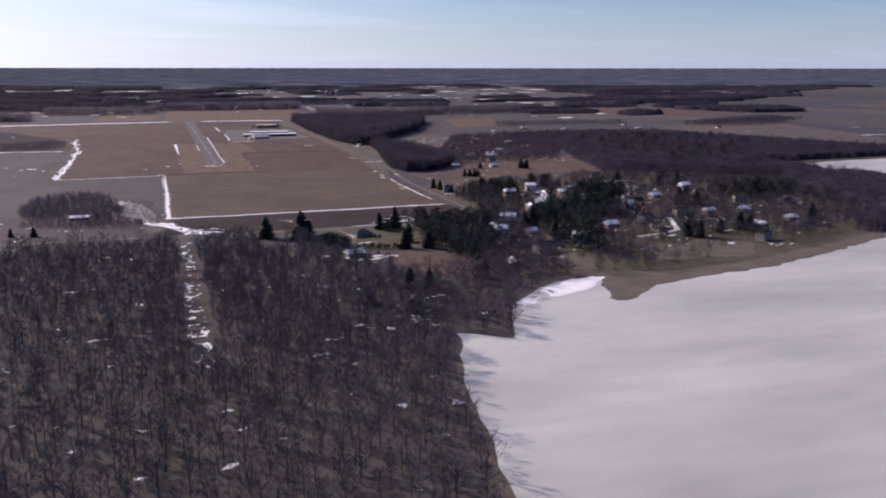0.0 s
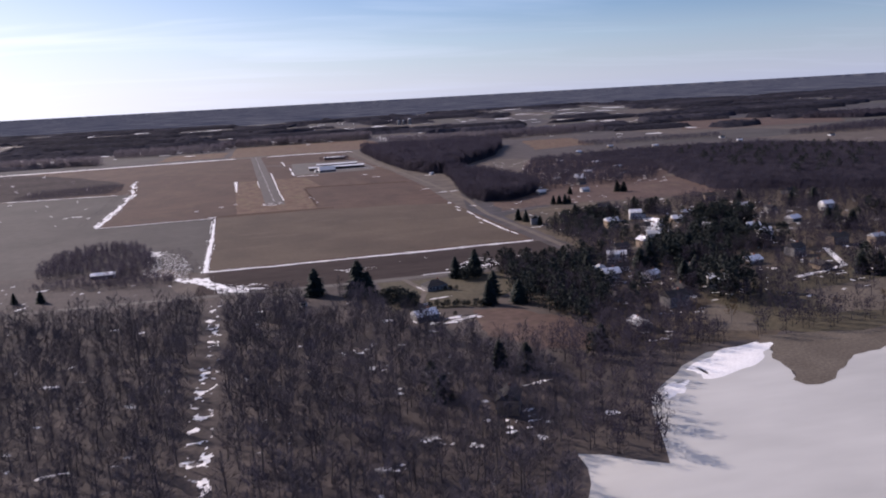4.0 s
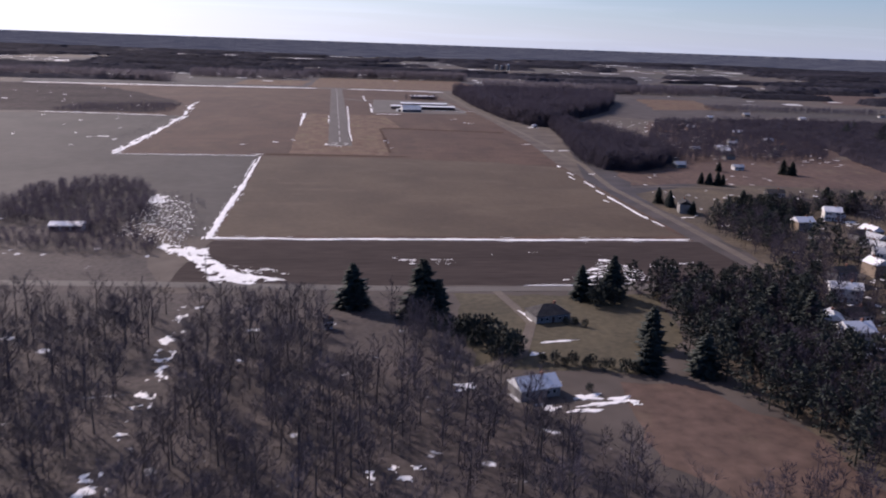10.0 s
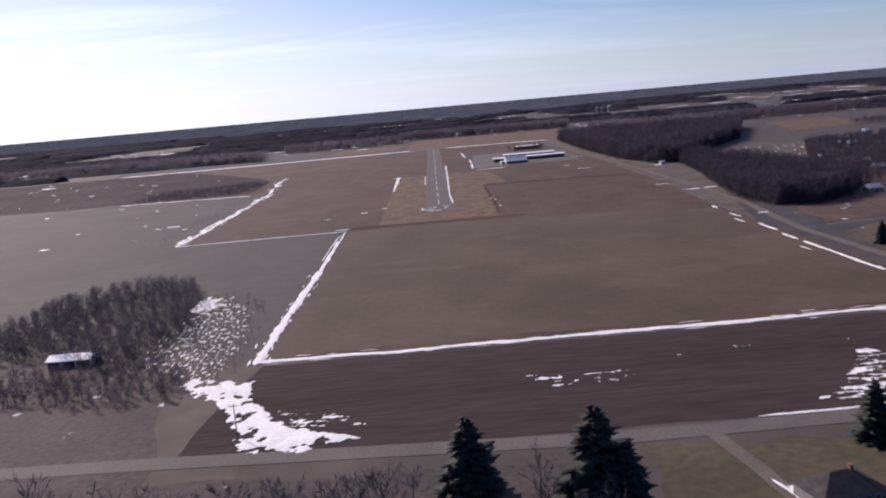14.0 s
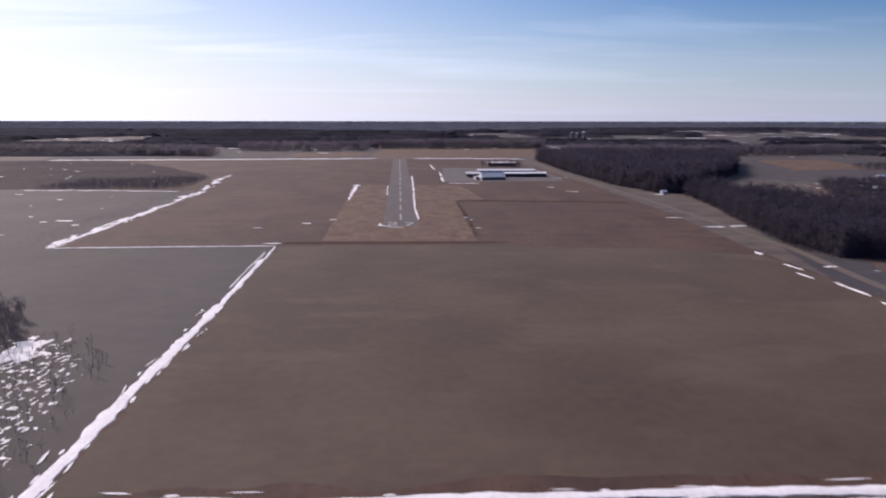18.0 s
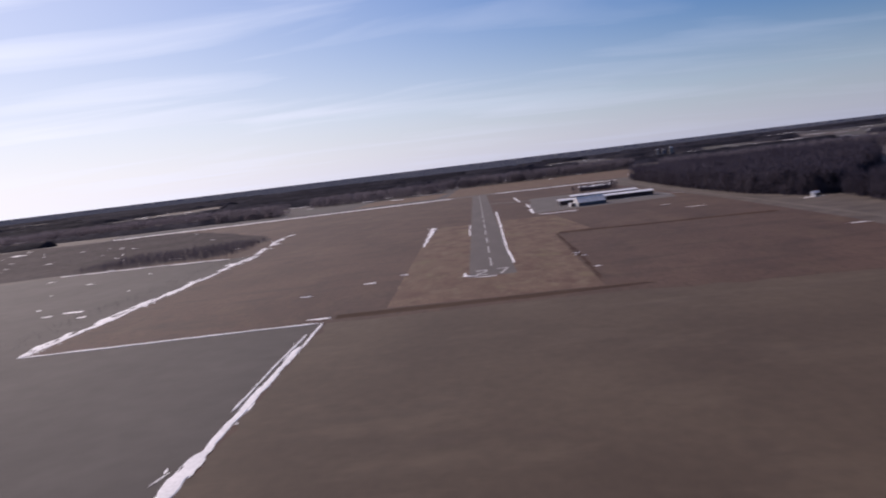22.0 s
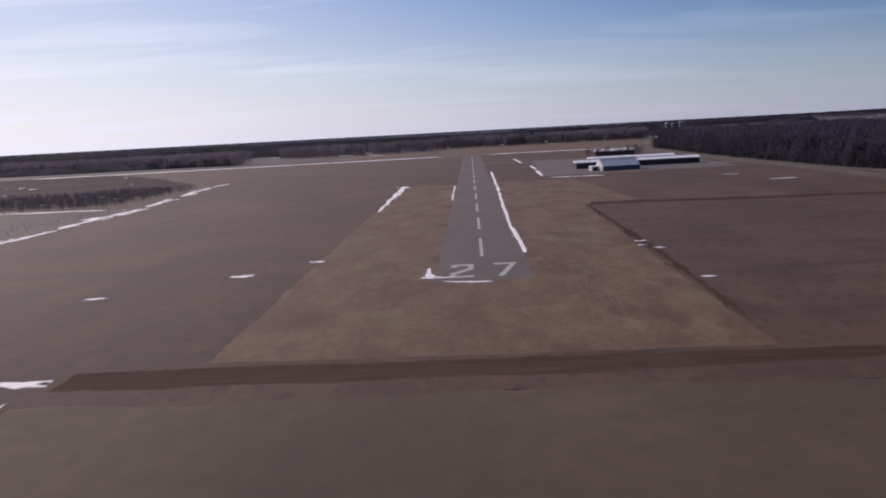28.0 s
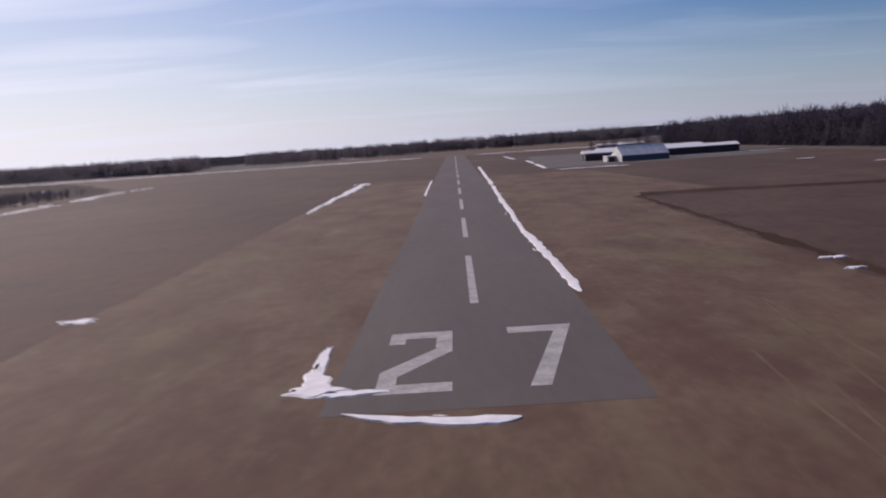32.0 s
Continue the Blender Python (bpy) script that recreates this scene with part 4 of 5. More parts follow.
def far_tree(seed, h=18.0, n=60, tw=0.42):
    """A leafless tree as it reads from far off: stem and a loose crown of sprays."""
    rng = np.random.default_rng(seed)
    pieces = [tube((0, 0, 0), (0, 0, h * 0.6), 0.25, 0.12, 3)]
    for k in range(n):
        az, f = k * 2.4, rng.uniform(0.04, 0.75)
        d = np.array([np.cos(az) * 0.8, np.sin(az) * 0.8, rng.uniform(0.1, 1.3)])
        d /= np.linalg.norm(d)
        p = np.array([np.cos(az), np.sin(az), 0]) * rng.uniform(0, h * 0.12) + (0, 0, h * f)
        pieces.append((blade(p, d, h * rng.uniform(0.12, 0.27), tw * rng.uniform(0.6, 1.4), rng), TRI))
    return gather(pieces)


def wood_tree(seed, h=18.0, n=82):
    """A tree of a dense bare wood: rounded crown of many thin sprays down to the brushwood."""
    rng = np.random.default_rng(seed)
    pieces = [tube((0, 0, 0), (0, 0, h * 0.55), h * 0.012, h * 0.005, 3)]
    for k in range(n):
        u = rng.normal(size=3)
        u /= np.linalg.norm(u)
        r = rng.uniform(0.25, 1.0) ** 0.6
        low = k % 7 == 0
        p = np.array([u[0] * 0.22 * h * r, u[1] * 0.22 * h * r, h * (0.6 + 0.34 * u[2] * r)]) if not low else np.array([u[0] * 0.2 * h, u[1] * 0.2 * h, h * rng.uniform(0.0, 0.25)])
        d = u * (0.8, 0.8, 0.5) + (0, 0, 0.75) + rng.normal(0, 0.4, 3)
        d /= np.linalg.norm(d)
        length = h * rng.uniform(0.10, 0.21)
        pieces.append((blade(p - d * length * 0.4, d, length, h * rng.uniform(0.012, 0.026), rng), TRI))
    return gather(pieces)


def spruce(seed, h=13.0, tiers=15, per=12, spread=0.26):
    rng = np.random.default_rng(seed)
    wood = [tube((0, 0, -0.3), (0, 0, h * 0.97), h * 0.014, 0.02, 6)]
    crown = []
    for k in range(tiers):
        f = (k + 0.3) / tiers
        z = h * (0.06 + 0.92 * f)
        r = h * spread * (1 - f) ** 0.6 + 0.25
        for j in range(per):
            az = j * 2 * math.pi / per + k * 0.7 + rng.uniform(-0.3, 0.3)
            d = np.array([np.cos(az), np.sin(az), rng.uniform(-0.5, 0.2)])
            d /= np.linalg.norm(d)
            ln = r * rng.uniform(0.55, 1.25)
            s = np.array([-np.sin(az), np.cos(az), 0])
            w = ln * 0.5
            p = np.array([0, 0, z + rng.uniform(-0.4, 0.4)])
            v = np.array([p + (0, 0, 0.25), p + d * ln * 0.55 + s * w * 0.55, p + d * ln, p + d * ln * 0.55 - s * w * 0.55, p + d * ln * 0.5 - (0, 0, 0.5)])
            crown.append((v, np.array([[0, 1, 3], [1, 2, 3], [0, 4, 1], [0, 3, 4], [1, 4, 2], [3, 2, 4]])))
    return gather(wood), gather(crown)


def pine(seed, h=13.0, boughs=26, sprays=16):
    """A broad evergreen: boughs on a stem, each with a loose tuft of needle sprays."""
    rng = np.random.default_rng(seed)
    wood = [tube((0, 0, -0.3), (0, 0, h * 0.9), h * 0.018, 0.04, 6)]
    crown = []
    for k in range(boughs):
        f = 0.08 + 0.9 * (k + rng.uniform(0, 1)) / boughs
        az = k * 2.4 + rng.uniform(-0.3, 0.3)
        r = h * 0.34 * math.sin(math.pi * min(1.0, 0.25 + 0.75 * f)) ** 0.7 * rng.uniform(0.5, 1.1)
        e = np.array([np.cos(az) * r, np.sin(az) * r, h * f + r * 0.15])
        wood.append(tube((0, 0, h * f), e, h * 0.005, 0.02, 3))
        for j in range(sprays):
            d = rng.normal(size=3) * (1, 1, 0.7) + (0, 0, 0.15)
            d /= np.linalg.norm(d)
            crown.append((blade(e * (1, 1, 0.97) - np.array([e[0], e[1], 0]) * rng.uniform(0, 0.45) + rng.normal(0, 0.35, 3), d, rng.uniform(0.7, 1.5), rng.uniform(0.4, 0.8), rng), TRI))
    return gather(wood), gather(crown)


def round_evergreen(seed, h=8.0, n=330):
    """A dense rounded juniper or yew, green to the ground."""
    rng = np.random.default_rng(seed)
    wood = [tube((0, 0, -0.2), (0, 0, h * 0.7), 0.2, 0.05, 5)]
    crown = []
    for k in range(n):
        u = rng.normal(size=3)
        u /= np.linalg.norm(u)
        r = rng.uniform(0.05, 1.0) ** 0.6
        p = np.array([u[0] * h * 0.42 * r, u[1] * h * 0.42 * r, h * (0.48 + 0.44 * u[2] * r)])
        d = u + rng.normal(0, 0.4, 3) + (0, 0, 0.3)
        d /= np.linalg.norm(d)
        crown.append((blade(p, d, rng.uniform(0.6, 1.3), rng.uniform(0.5, 0.9), rng), TRI))
    return gather(wood), gather(crown)


def place_all(name, templates, spots, mat, label, category):
    """Many far trees joined into one object. spots: x, y, z, scale, turn."""
    vs, ts, n = [], [], 0
    for k, (x, y, z, s, a) in enumerate(spots):
        v, t = templates[k % len(templates)]
        ca, sa = math.cos(a), math.sin(a)
        q = np.empty_like(v)
        q[:, 0] = (v[:, 0] * ca - v[:, 1] * sa) * s + x
        q[:, 1] = (v[:, 0] * sa + v[:, 1] * ca) * s + y
        q[:, 2] = v[:, 2] * s + z
        vs.append(q)
        ts.append(t + n)
        n += len(v)
    ob = new(name, np_mesh(name, np.vstack(vs), np.vstack(ts), mat))
    return tagged(ob, label, category, kind="stuff")


def tree_kind(name, wood, crown, mat):
    return np_mesh("trunk", wood[0], wood[1], "bark"), np_mesh("crown", crown[0], crown[1], mat)


def plant(name, meshes, x, y, s, a, label, category, group):
    root = new(name)
    root.empty_display_size = 0.5
    root.matrix_basis = Matrix.LocRotScale((x, y, 0.03), Euler((0, 0, a)), (s, s, s))
    for nm, me in zip(("trunk", "crown"), meshes):
        ob = new(nm, me)
        ob.parent = root
    return tagged(root, label, category, group)


BARE = [tree_kind("bare", *bare_tree(k, 17, 13, 7, 8, 0.09), "twig") for k in range(4)]
GOLD = [tree_kind("gold", *bare_tree(20 + k, 10, 12, 6, 6, 0.12), "willow") for k in range(2)]
SPRUCE = [tree_kind("spruce", *spruce(k, spread=0.36 + 0.03 * k, tiers=19, per=17), "needle") for k in range(4)]
PINE = [tree_kind("pine", *pine(k), "needle") for k in range(4)]
ROUND = [tree_kind("round", *round_evergreen(k), "needle") for k in range(3)]
PINEWOOD = [gather([w_, c_]) for w_, c_ in (pine(30 + k, 13.0, 24, 13) for k in range(4))]
MIDBARE = [gather([w_, c_]) for w_, c_ in (bare_tree(40 + k, 17, 9, 5, 4, 0.14) for k in range(5))]
WOODTREE = [wood_tree(60 + k) for k in range(6)]
DENSETREE = [wood_tree(70 + k, 18.0, 115) for k in range(6)]
FARBARE = [far_tree(k) for k in range(5)]
rt = random.Random(11)

# single conifers
for x, y, s in ((1, -480, 1.2), (25, -491, 1.65), (30, -494, 1.2), (88, -472, 1.15), (101, -470, 1.3), (87.5, -544, 1.05), (103, -548, 1.0),
                (96, -524, 1.05), (122, -528, 1.0), (126, -540, 0.9), (134, -520, 1.1), (150, -500, 1.1), (158, -512, 1.2), (146, -520, 0.9), (198, -272, 0.8), (203, -278, 0.75), (201, -284, 0.7),
                (205, -308, 0.7), (262, -193, 0.7), (267, -196, 0.7), (272, -199, 0.75), (277, -197, 0.65), (306, -129, 0.6), (356, -140, 0.9), (362, -143, 0.8), (240, -300, 1.1), (252, -310, 1.0),
                (262, -318, 1.1), (300, -290, 1.1), (312, -300, 1.0), (310, -380, 1.3), (316, -372, 1.2), (322, -384, 1.3), (330, -378, 1.2), (318, -392, 1.2), (336, -390, 1.1), (326, -398, 1.2),
                (270, -440, 1.1), (282, -446, 1.2), (290, -436, 1.0), (380, -440, 1.2), (392, -450, 1.1), (352, -560, 1.3), (357, -566, 1.1), (364, -556, 1.0), (330, -566, 0.9), (298, -570, 1.2),
                (304, -578, 1.0), (420, -560, 1.0), (440, -540, 1.1), (235, -470, 1.2), (228, -478, 1.3), (240, -484, 1.2), (246, -474, 1.1), (224, -490, 1.1), (212, -540, 1.2), (206, -548, 1.1),
                (196, -556, 1.1), (204, -500, 1.2), (194, -508, 1.1), (456, -420, 1.2), (470, -430, 1.2), (478, -416, 1.1), (500, -400, 1.1), (430, -330, 1.1), (445, -340, 1.2), (398, -300, 1.0),
                (-160, -420, 0.6), (-176, -416, 0.55), (70, -652, 0.9), (60, -648, 0.9), (30, -672, 0.9), (108, -640, 1.0)):
    plant("spruce_tree", rt.choice(SPRUCE), x, y, s * rt.uniform(0.9, 1.1), rt.uniform(0, 6.3), "dark green spruce standing in brown grass", "conifer", "spruce trees")
for x, y, s in ((201, -590, 1.5), (206, -584, 1.6), (212, -580, 1.5), (221, -574, 1.5), (198, -577, 1.4), (214, -590, 1.3), (208, -574, 1.5), (299, -571, 1.3), (305, -575, 1.1), (229, -398, 1.2), (236, -402, 1.1), (257, -420, 1.4), (263, -416, 1.2), (307, -484, 1.3), (314, -480, 1.2), (300, -478, 1.1), (112, -462, 0.9), (104, -470, 0.8), (118, -470, 1.0), (126, -466, 1.0),
                (134, -474, 1.1), (128, -484, 1.1), (140, -484, 1.1), (132, -496, 1.0), (146, -470, 1.0), (154, -480, 1.1), (160, -470, 1.0), (166, -486, 1.1), (148, -494, 1.1), (120, -500, 0.9), (138, -508, 1.0),
                (158, -500, 1.1), (170, -504, 1.0), (176, -478, 1.0), (128, -552, 1.0), (136, -560, 1.1), (124, -572, 1.0), (142, -574, 1.1), (132, -586, 1.0), (150, -586, 1.0), (240, -306, 0.9), (246, -312, 1.0),
                (254, -308, 0.9), (248, -304, 1.0), (258, -304, 1.0), (230, -310, 0.9), (224, -324, 0.9), (300, -296, 1.0), (308, -304, 1.1), (316, -300, 1.0), (312, -290, 0.9), (322, -310, 1.0), (306, -386, 1.2),
                (314, -380, 1.3), (324, -376, 1.2), (334, -384, 1.3), (320, -402, 1.1), (340, -376, 1.1), (346, -388, 1.1), (300, -374, 1.1), (226, -470, 1.2), (234, -462, 1.1), (244, -466, 1.2), (250, -482, 1.2),
                (216, -484, 1.1), (232, -492, 1.2), (242, -496, 1.1), (254, -470, 1.1), (216, -500, 1.1), (204, -536, 1.1), (214, -548, 1.2), (200, -562, 1.0), (390, -436, 1.1), (400, -446, 1.1), (378, -452, 1.1),
                (460, -436, 1.2), (474, -442, 1.2), (488, -430, 1.2), (494, -414, 1.1), (482, -404, 1.1), (510, -420, 1.2), (440, -320, 1.1), (452, -330, 1.1), (356, -146, 0.6), (28, -664, 0.9), (100, -648, 0.9)):
    plant("pine_tree", rt.choice(PINE), x, y, s * rt.uniform(0.85, 1.15), rt.uniform(0, 6.3), "broad dark green pine beside the houses", "conifer", "pine trees")
for x, y, s in ((30, -505, 0.9), (37, -510, 1.0), (44, -516, 1.1), (46, -524, 1.2), (39, -519, 1.2), (33, -513, 1.0), (49, -530, 1.1), (43, -531, 1.0), (51, -524, 0.8), (94, -476, 1.3), (91, -481, 1.0), (99, -480, 1.1)):
    plant("evergreen_tree", rt.choice(ROUND), x, y, s * rt.uniform(0.9, 1.1), rt.uniform(0, 6.3), "dense round dark evergreen beside the farmyard", "conifer", "round evergreens of the farmyard")
for x, y, s in ((57, -536, 0.42), (60.5, -537, 0.5), (63, -539, 0.44), (66, -538, 0.55), (69, -541, 0.42), (71, -540, 0.5), (74, -543, 0.56), (77, -541, 0.42), (80, -545, 0.6), (83, -545, 0.5), (65, -558, 0.35), (77, -502, 0.4), (80, -504, 0.38), (74, -501, 0.36)):
    plant("garden_bush", rt.choice(ROUND), x, y, s * rt.uniform(0.9, 1.1), rt.uniform(0, 6.3), "low clipped dark bush on the farm lawn", "bush", "bushes on the farm lawn")
for x, y, s in ((232, -632, 0.8), (262, -628, 0.8), (290, -622, 0.9), (330, -612, 0.8), (180, -626, 0.9), (168, -618, 0.9), (402, -590, 0.9), (192, -610, 0.8)):
    plant("willow_tree", rt.choice(GOLD), x, y, s * rt.uniform(0.9, 1.2), rt.uniform(0, 6.3), "bare golden-twigged willow by the lake", "tree", "willows at the shore")

# woods: polygons, spacing in metres
NEAR_WOOD = [(-360, -880), (-300, -910), (14, -910), (18, -880), (34, -800), (52, -735), (84, -706), (80, -640), (34, -548), (28, -488), (-44, -486), (-62, -484), (-90, -480), (-150, -474), (-330, -466)]
CLEAR = [(-62, -474, -49, -740), (2, -596, 20, -616), (30, -560, 76, -540), (-8, -540, 14, -484)]


def scatter(poly, gap, rng, clear=(), jitter=0.48):
    xs, ys = [q[0] for q in poly], [q[1] for q in poly]
    out = []
    y = min(ys)
    while y < max(ys):
        x = min(xs)
        while x < max(xs):
            px_, py_ = x + rng.uniform(-jitter, jitter) * gap, y + rng.uniform(-jitter, jitter) * gap
            if inside(px_, py_, poly) and not any(a <= px_ <= c and min(b, d) <= py_ <= max(b, d) for a, b, c, d in clear):
                out.append((px_, py_))
            x += gap
        y += gap
    return out


near = scatter(NEAR_WOOD, 8.2, rt, CLEAR)
single = [q for q in near if -80 < q[0] < 90 and -780 < q[1]]
rt.shuffle(single)
single = single[:300]
chosen = set(single)
for x, y in single:
    plant("bare_tree", rt.choice(BARE), x, y, rt.uniform(0.6, 0.95), rt.uniform(0, 6.3), "leafless grey tree of the lakeside wood", "tree", "bare trees of the near wood")
place_all("wood_near", MIDBARE, [(x, y, 0, rt.uniform(0.55, 0.95), rt.uniform(0, 6.3)) for x, y in near if (x, y) not in chosen], "twig", "leafless grey-brown trees of the lakeside wood", "woodland")

BRUSH = [wood_tree(80 + k, 9.0, 90) for k in range(5)]
place_all("wood_brush", BRUSH, [(x, y, 0, rt.uniform(0.6, 1.15), rt.uniform(0, 6.3)) for x, y in scatter(NEAR_WOOD, 7.4, rt, CLEAR)], "twig", "brushwood and saplings under the bare trees", "woodland")


TOWN = [(380, 20), (372, -6), (410, 60), (444, 241), (478, 183), (544, 403), (353, -50), (328, -118), (281, -108), (436, 110), (345, 5), (557, 87), (520, 260), (820, -113), (412, -24), (382, 84),
        (402, 168), (470, 96), (372, 150), (420, 226), (460, 290), (640, 200), (700, 60), (560, -60), (610, -120), (700, 420), (860, 400), (640, 480), (900, 520), (1040, 380), (448, 30)]


def near_town(x, y):
    return any(abs(x - hx) < 8 and -12 < y - hy < 5 for hx, hy in TOWN)


def near_house(x, y):
    return any(abs(x - hx) < 11 and -24 < y - hy < 8 for hx, hy in HOUSES)


VILLAGE = [(112, -470), (180, -460), (192, -420), (196, -330), (215, -335), (262, -288), (330, -270), (430, -226), (540, -150), (660, -400), (520, -575), (400, -604), (300, -636), (200, -655), (118, -640)]
vill = [q for q in scatter(VILLAGE, 6.4, rt) if noise.noise(Vector((q[0] / 45, q[1] / 45, 2))) > -0.36 and not near_house(*q) and not (164 < q[0] < 198 and -644 < q[1] < -594) and not (232 < q[0] < 330 and -640 < q[1] < -586 and q[0] % 4 > 0.7)]
place_all("wood_village", WOODTREE, [(x, y, 0, rt.uniform(0.45, 0.85), rt.uniform(0, 6.3)) for x, y in vill], "grove", "leafless trees between the houses", "woodland")

FORESTS = [
    ([(206, -128), (230, -140), (262, -118), (292, -72), (300, 20), (286, 90), (270, 190), (252, 210), (240, 120), (214, -20), (204, -90)], 5.2, 1.0),
    ([(232, 232), (260, 215), (300, 300), (420, 500), (520, 760), (480, 860), (226, 860), (215, 560), (216, 330)], 7.2, 1.28),
    ([(-176, -352), (-186, -312), (-180, -256), (-158, -224), (-128, -228), (-112, -262), (-103, -310), (-98, -348), (-118, -368), (-150, -348)], 4.0, 0.44),
    ([(-345, 285), (-206, 275), (-204, 330), (-214, 420), (-250, 430), (-335, 390)], 4.6, 0.3),
    ([(540, -380), (620, -300), (690, -330), (690, -440), (620, -540), (460, -610), (430, -600), (520, -500)], 10, 0.9),
    ([(440, -186), (470, -60), (505, 40), (524, 120), (478, 200), (500, 320), (640, 345), (830, 300), (960, 10), (1020, -130), (900, -176), (700, -186), (690, -300), (640, -400), (600, -300)], 9.0, 0.72),
    ([(1450, 1000), (1560, 1180), (1800, 1050), (1700, 850), (1520, 860)], 13, 0.9),
    ([(112, -468), (180, -462), (192, -430), (205, -440), (215, -470), (190, -520), (200, -560), (180, -600), (150, -640), (118, -636), (116, -560), (122, -520)], 6.0, 0.62),
    ([(-176, -370), (-124, -366), (-102, -356), (-84, -386), (-82, -402), (-100, -408), (-140, -398), (-176, -384)], 3.4, 0.3),
    ([(296, -76), (440, -66), (505, 40), (530, 130), (480, 200), (500, 330), (420, 300), (330, 90), (308, 0)], 6.2, 0.58),
    ([(82, -634), (86, -612), (112, -606), (150, -640), (172, -652), (146, -659), (128, -668), (102, -697), (97, -722), (81, -744), (62, -732), (84, -704)], 5.5, 0.72),
    ([(115, 640), (170, 636), (172, 672), (116, 672)], 7, 0.6),
    ([(1000, 470), (1180, 420), (1420, 560), (1380, 640), (1150, 560)], 7.5, 0.7),
    ([(620, 560), (900, 540), (960, 600), (640, 640)], 7.5, 0.55),
]
def undergrowth(poly, h, cell, rim):
    """The closed mass of twigs inside a wood: an uneven canopy that drops to the ground at the edge."""
    xs, ys = [q[0] for q in poly], [q[1] for q in poly]
    nx, ny = int((max(xs) - min(xs)) / cell) + 3, int((max(ys) - min(ys)) / cell) + 3
    v, ins = [], []
    for j in range(ny):
        for i in range(nx):
            x, y = min(xs) + (i - 1) * cell + rt.uniform(-0.35, 0.35) * cell, min(ys) + (j - 1) * cell + rt.uniform(-0.35, 0.35) * cell
            inn = all(inside(x + ex, y + ey, poly) for ex, ey in ((rim, 0), (-rim, 0), (0, rim), (0, -rim)))
            ins.append(inn)
            v.append((x, y, ground_height(x, y) + (h * rt.uniform(0.72, 1.1) if inn else -0.4)))
    t = []
    for j in range(ny - 1):
        for i in range(nx - 1):
            a = j * nx + i
            for f in ((a, a + 1, a + nx + 1), (a, a + nx + 1, a + nx)):
                if any(ins[q] for q in f):
                    t.append(f)
    ob = new("wood_mass", np_mesh("wood_mass", v, t, "grove"))
    ob.data.polygons.foreach_set("use_smooth", np.ones(len(ob.data.polygons), bool))
    return tagged(ob, "closed dark twigs inside a bare wood", "woodland", kind="stuff")


for k, (poly, gap, s) in enumerate(FORESTS):
    if k in (0, 1, 4, 5, 6):
        undergrowth(poly, (0.66 if k < 2 else 0.62) * 18 * s, 4.5 if k < 2 else 6.0, 5.0 if k < 2 else 7.0)
    if k < 2:
        rim_spots = [q for q in wiggle(poly, 3.2, 1.5, k + 0.4) if q[0] < 300]
        place_all("wood_edge", BRUSH, [(x, y, 0.0, rt.uniform(0.8, 1.5), rt.uniform(0, 6.3)) for x, y in rim_spots], "grove", "brush along the edge of the bare wood", "woodland")
    place_all("wood_stand", DENSETREE if k < 3 or k in (8, 9) else WOODTREE, [(x, y, ground_height(x, y), s * rt.uniform(0.75, 1.1) * (1 + 0.28 * noise.noise(Vector((x / 38, y / 38, 7)))), rt.uniform(0, 6.3)) for x, y in scatter(poly, gap, rt, jitter=0.7) if k not in (5, 9) or not near_town(x, y)], "grove",
              "stand of leafless purple-grey trees", "woodland")

# low shrubs over the rough land behind the field-edge ditch
SHRUB = [wood_tree(120 + k, 5.0, 20) for k in range(5)]
SCRUB = [(-236, 310), (-222, 420), (-242, 500), (-310, 620), (-390, 760), (-480, 866), (-760, 850), (-640, 300), (-350, 380)]
place_all("shrubs", SHRUB, [(x, y, 0.03, rt.uniform(0.35, 0.9), rt.uniform(0, 6.3)) for x, y in scatter(SCRUB, 13.0, rt, jitter=0.9) if noise.noise(Vector((x / 60, y / 60, 4))) > -0.1], "grove", "low grey shrubs on rough land", "shrubs")

# rank brush along the far side of the ditch
place_all("shrubs", SHRUB, [(x, y, 0.03, rt.uniform(0.3, 0.7), rt.uniform(0, 6.3)) for x, y in scatter([(-203, -70), (-189, -70), (-191, 160), (-194, 262), (-206, 262), (-202, 80)], 4.4, rt, jitter=0.9)], "grove", "low dark brush along the field-edge ditch", "shrubs")
# dry weeds and thin shrubs standing in the snow at the field's corner
WEED = [gather([w_, c_]) for w_, c_ in (bare_tree(140 + k, 4.0, 6, 3, 3, 0.05) for k in range(4))]
place_all("shrubs", WEED, [(x, y, 0.03, rt.uniform(0.4, 1.2), rt.uniform(0, 6.3)) for x, y in scatter(WEEDS, 4.6, rt, jitter=0.9)], "twig", "thin bare shrubs and dry weeds in old snow", "shrubs")

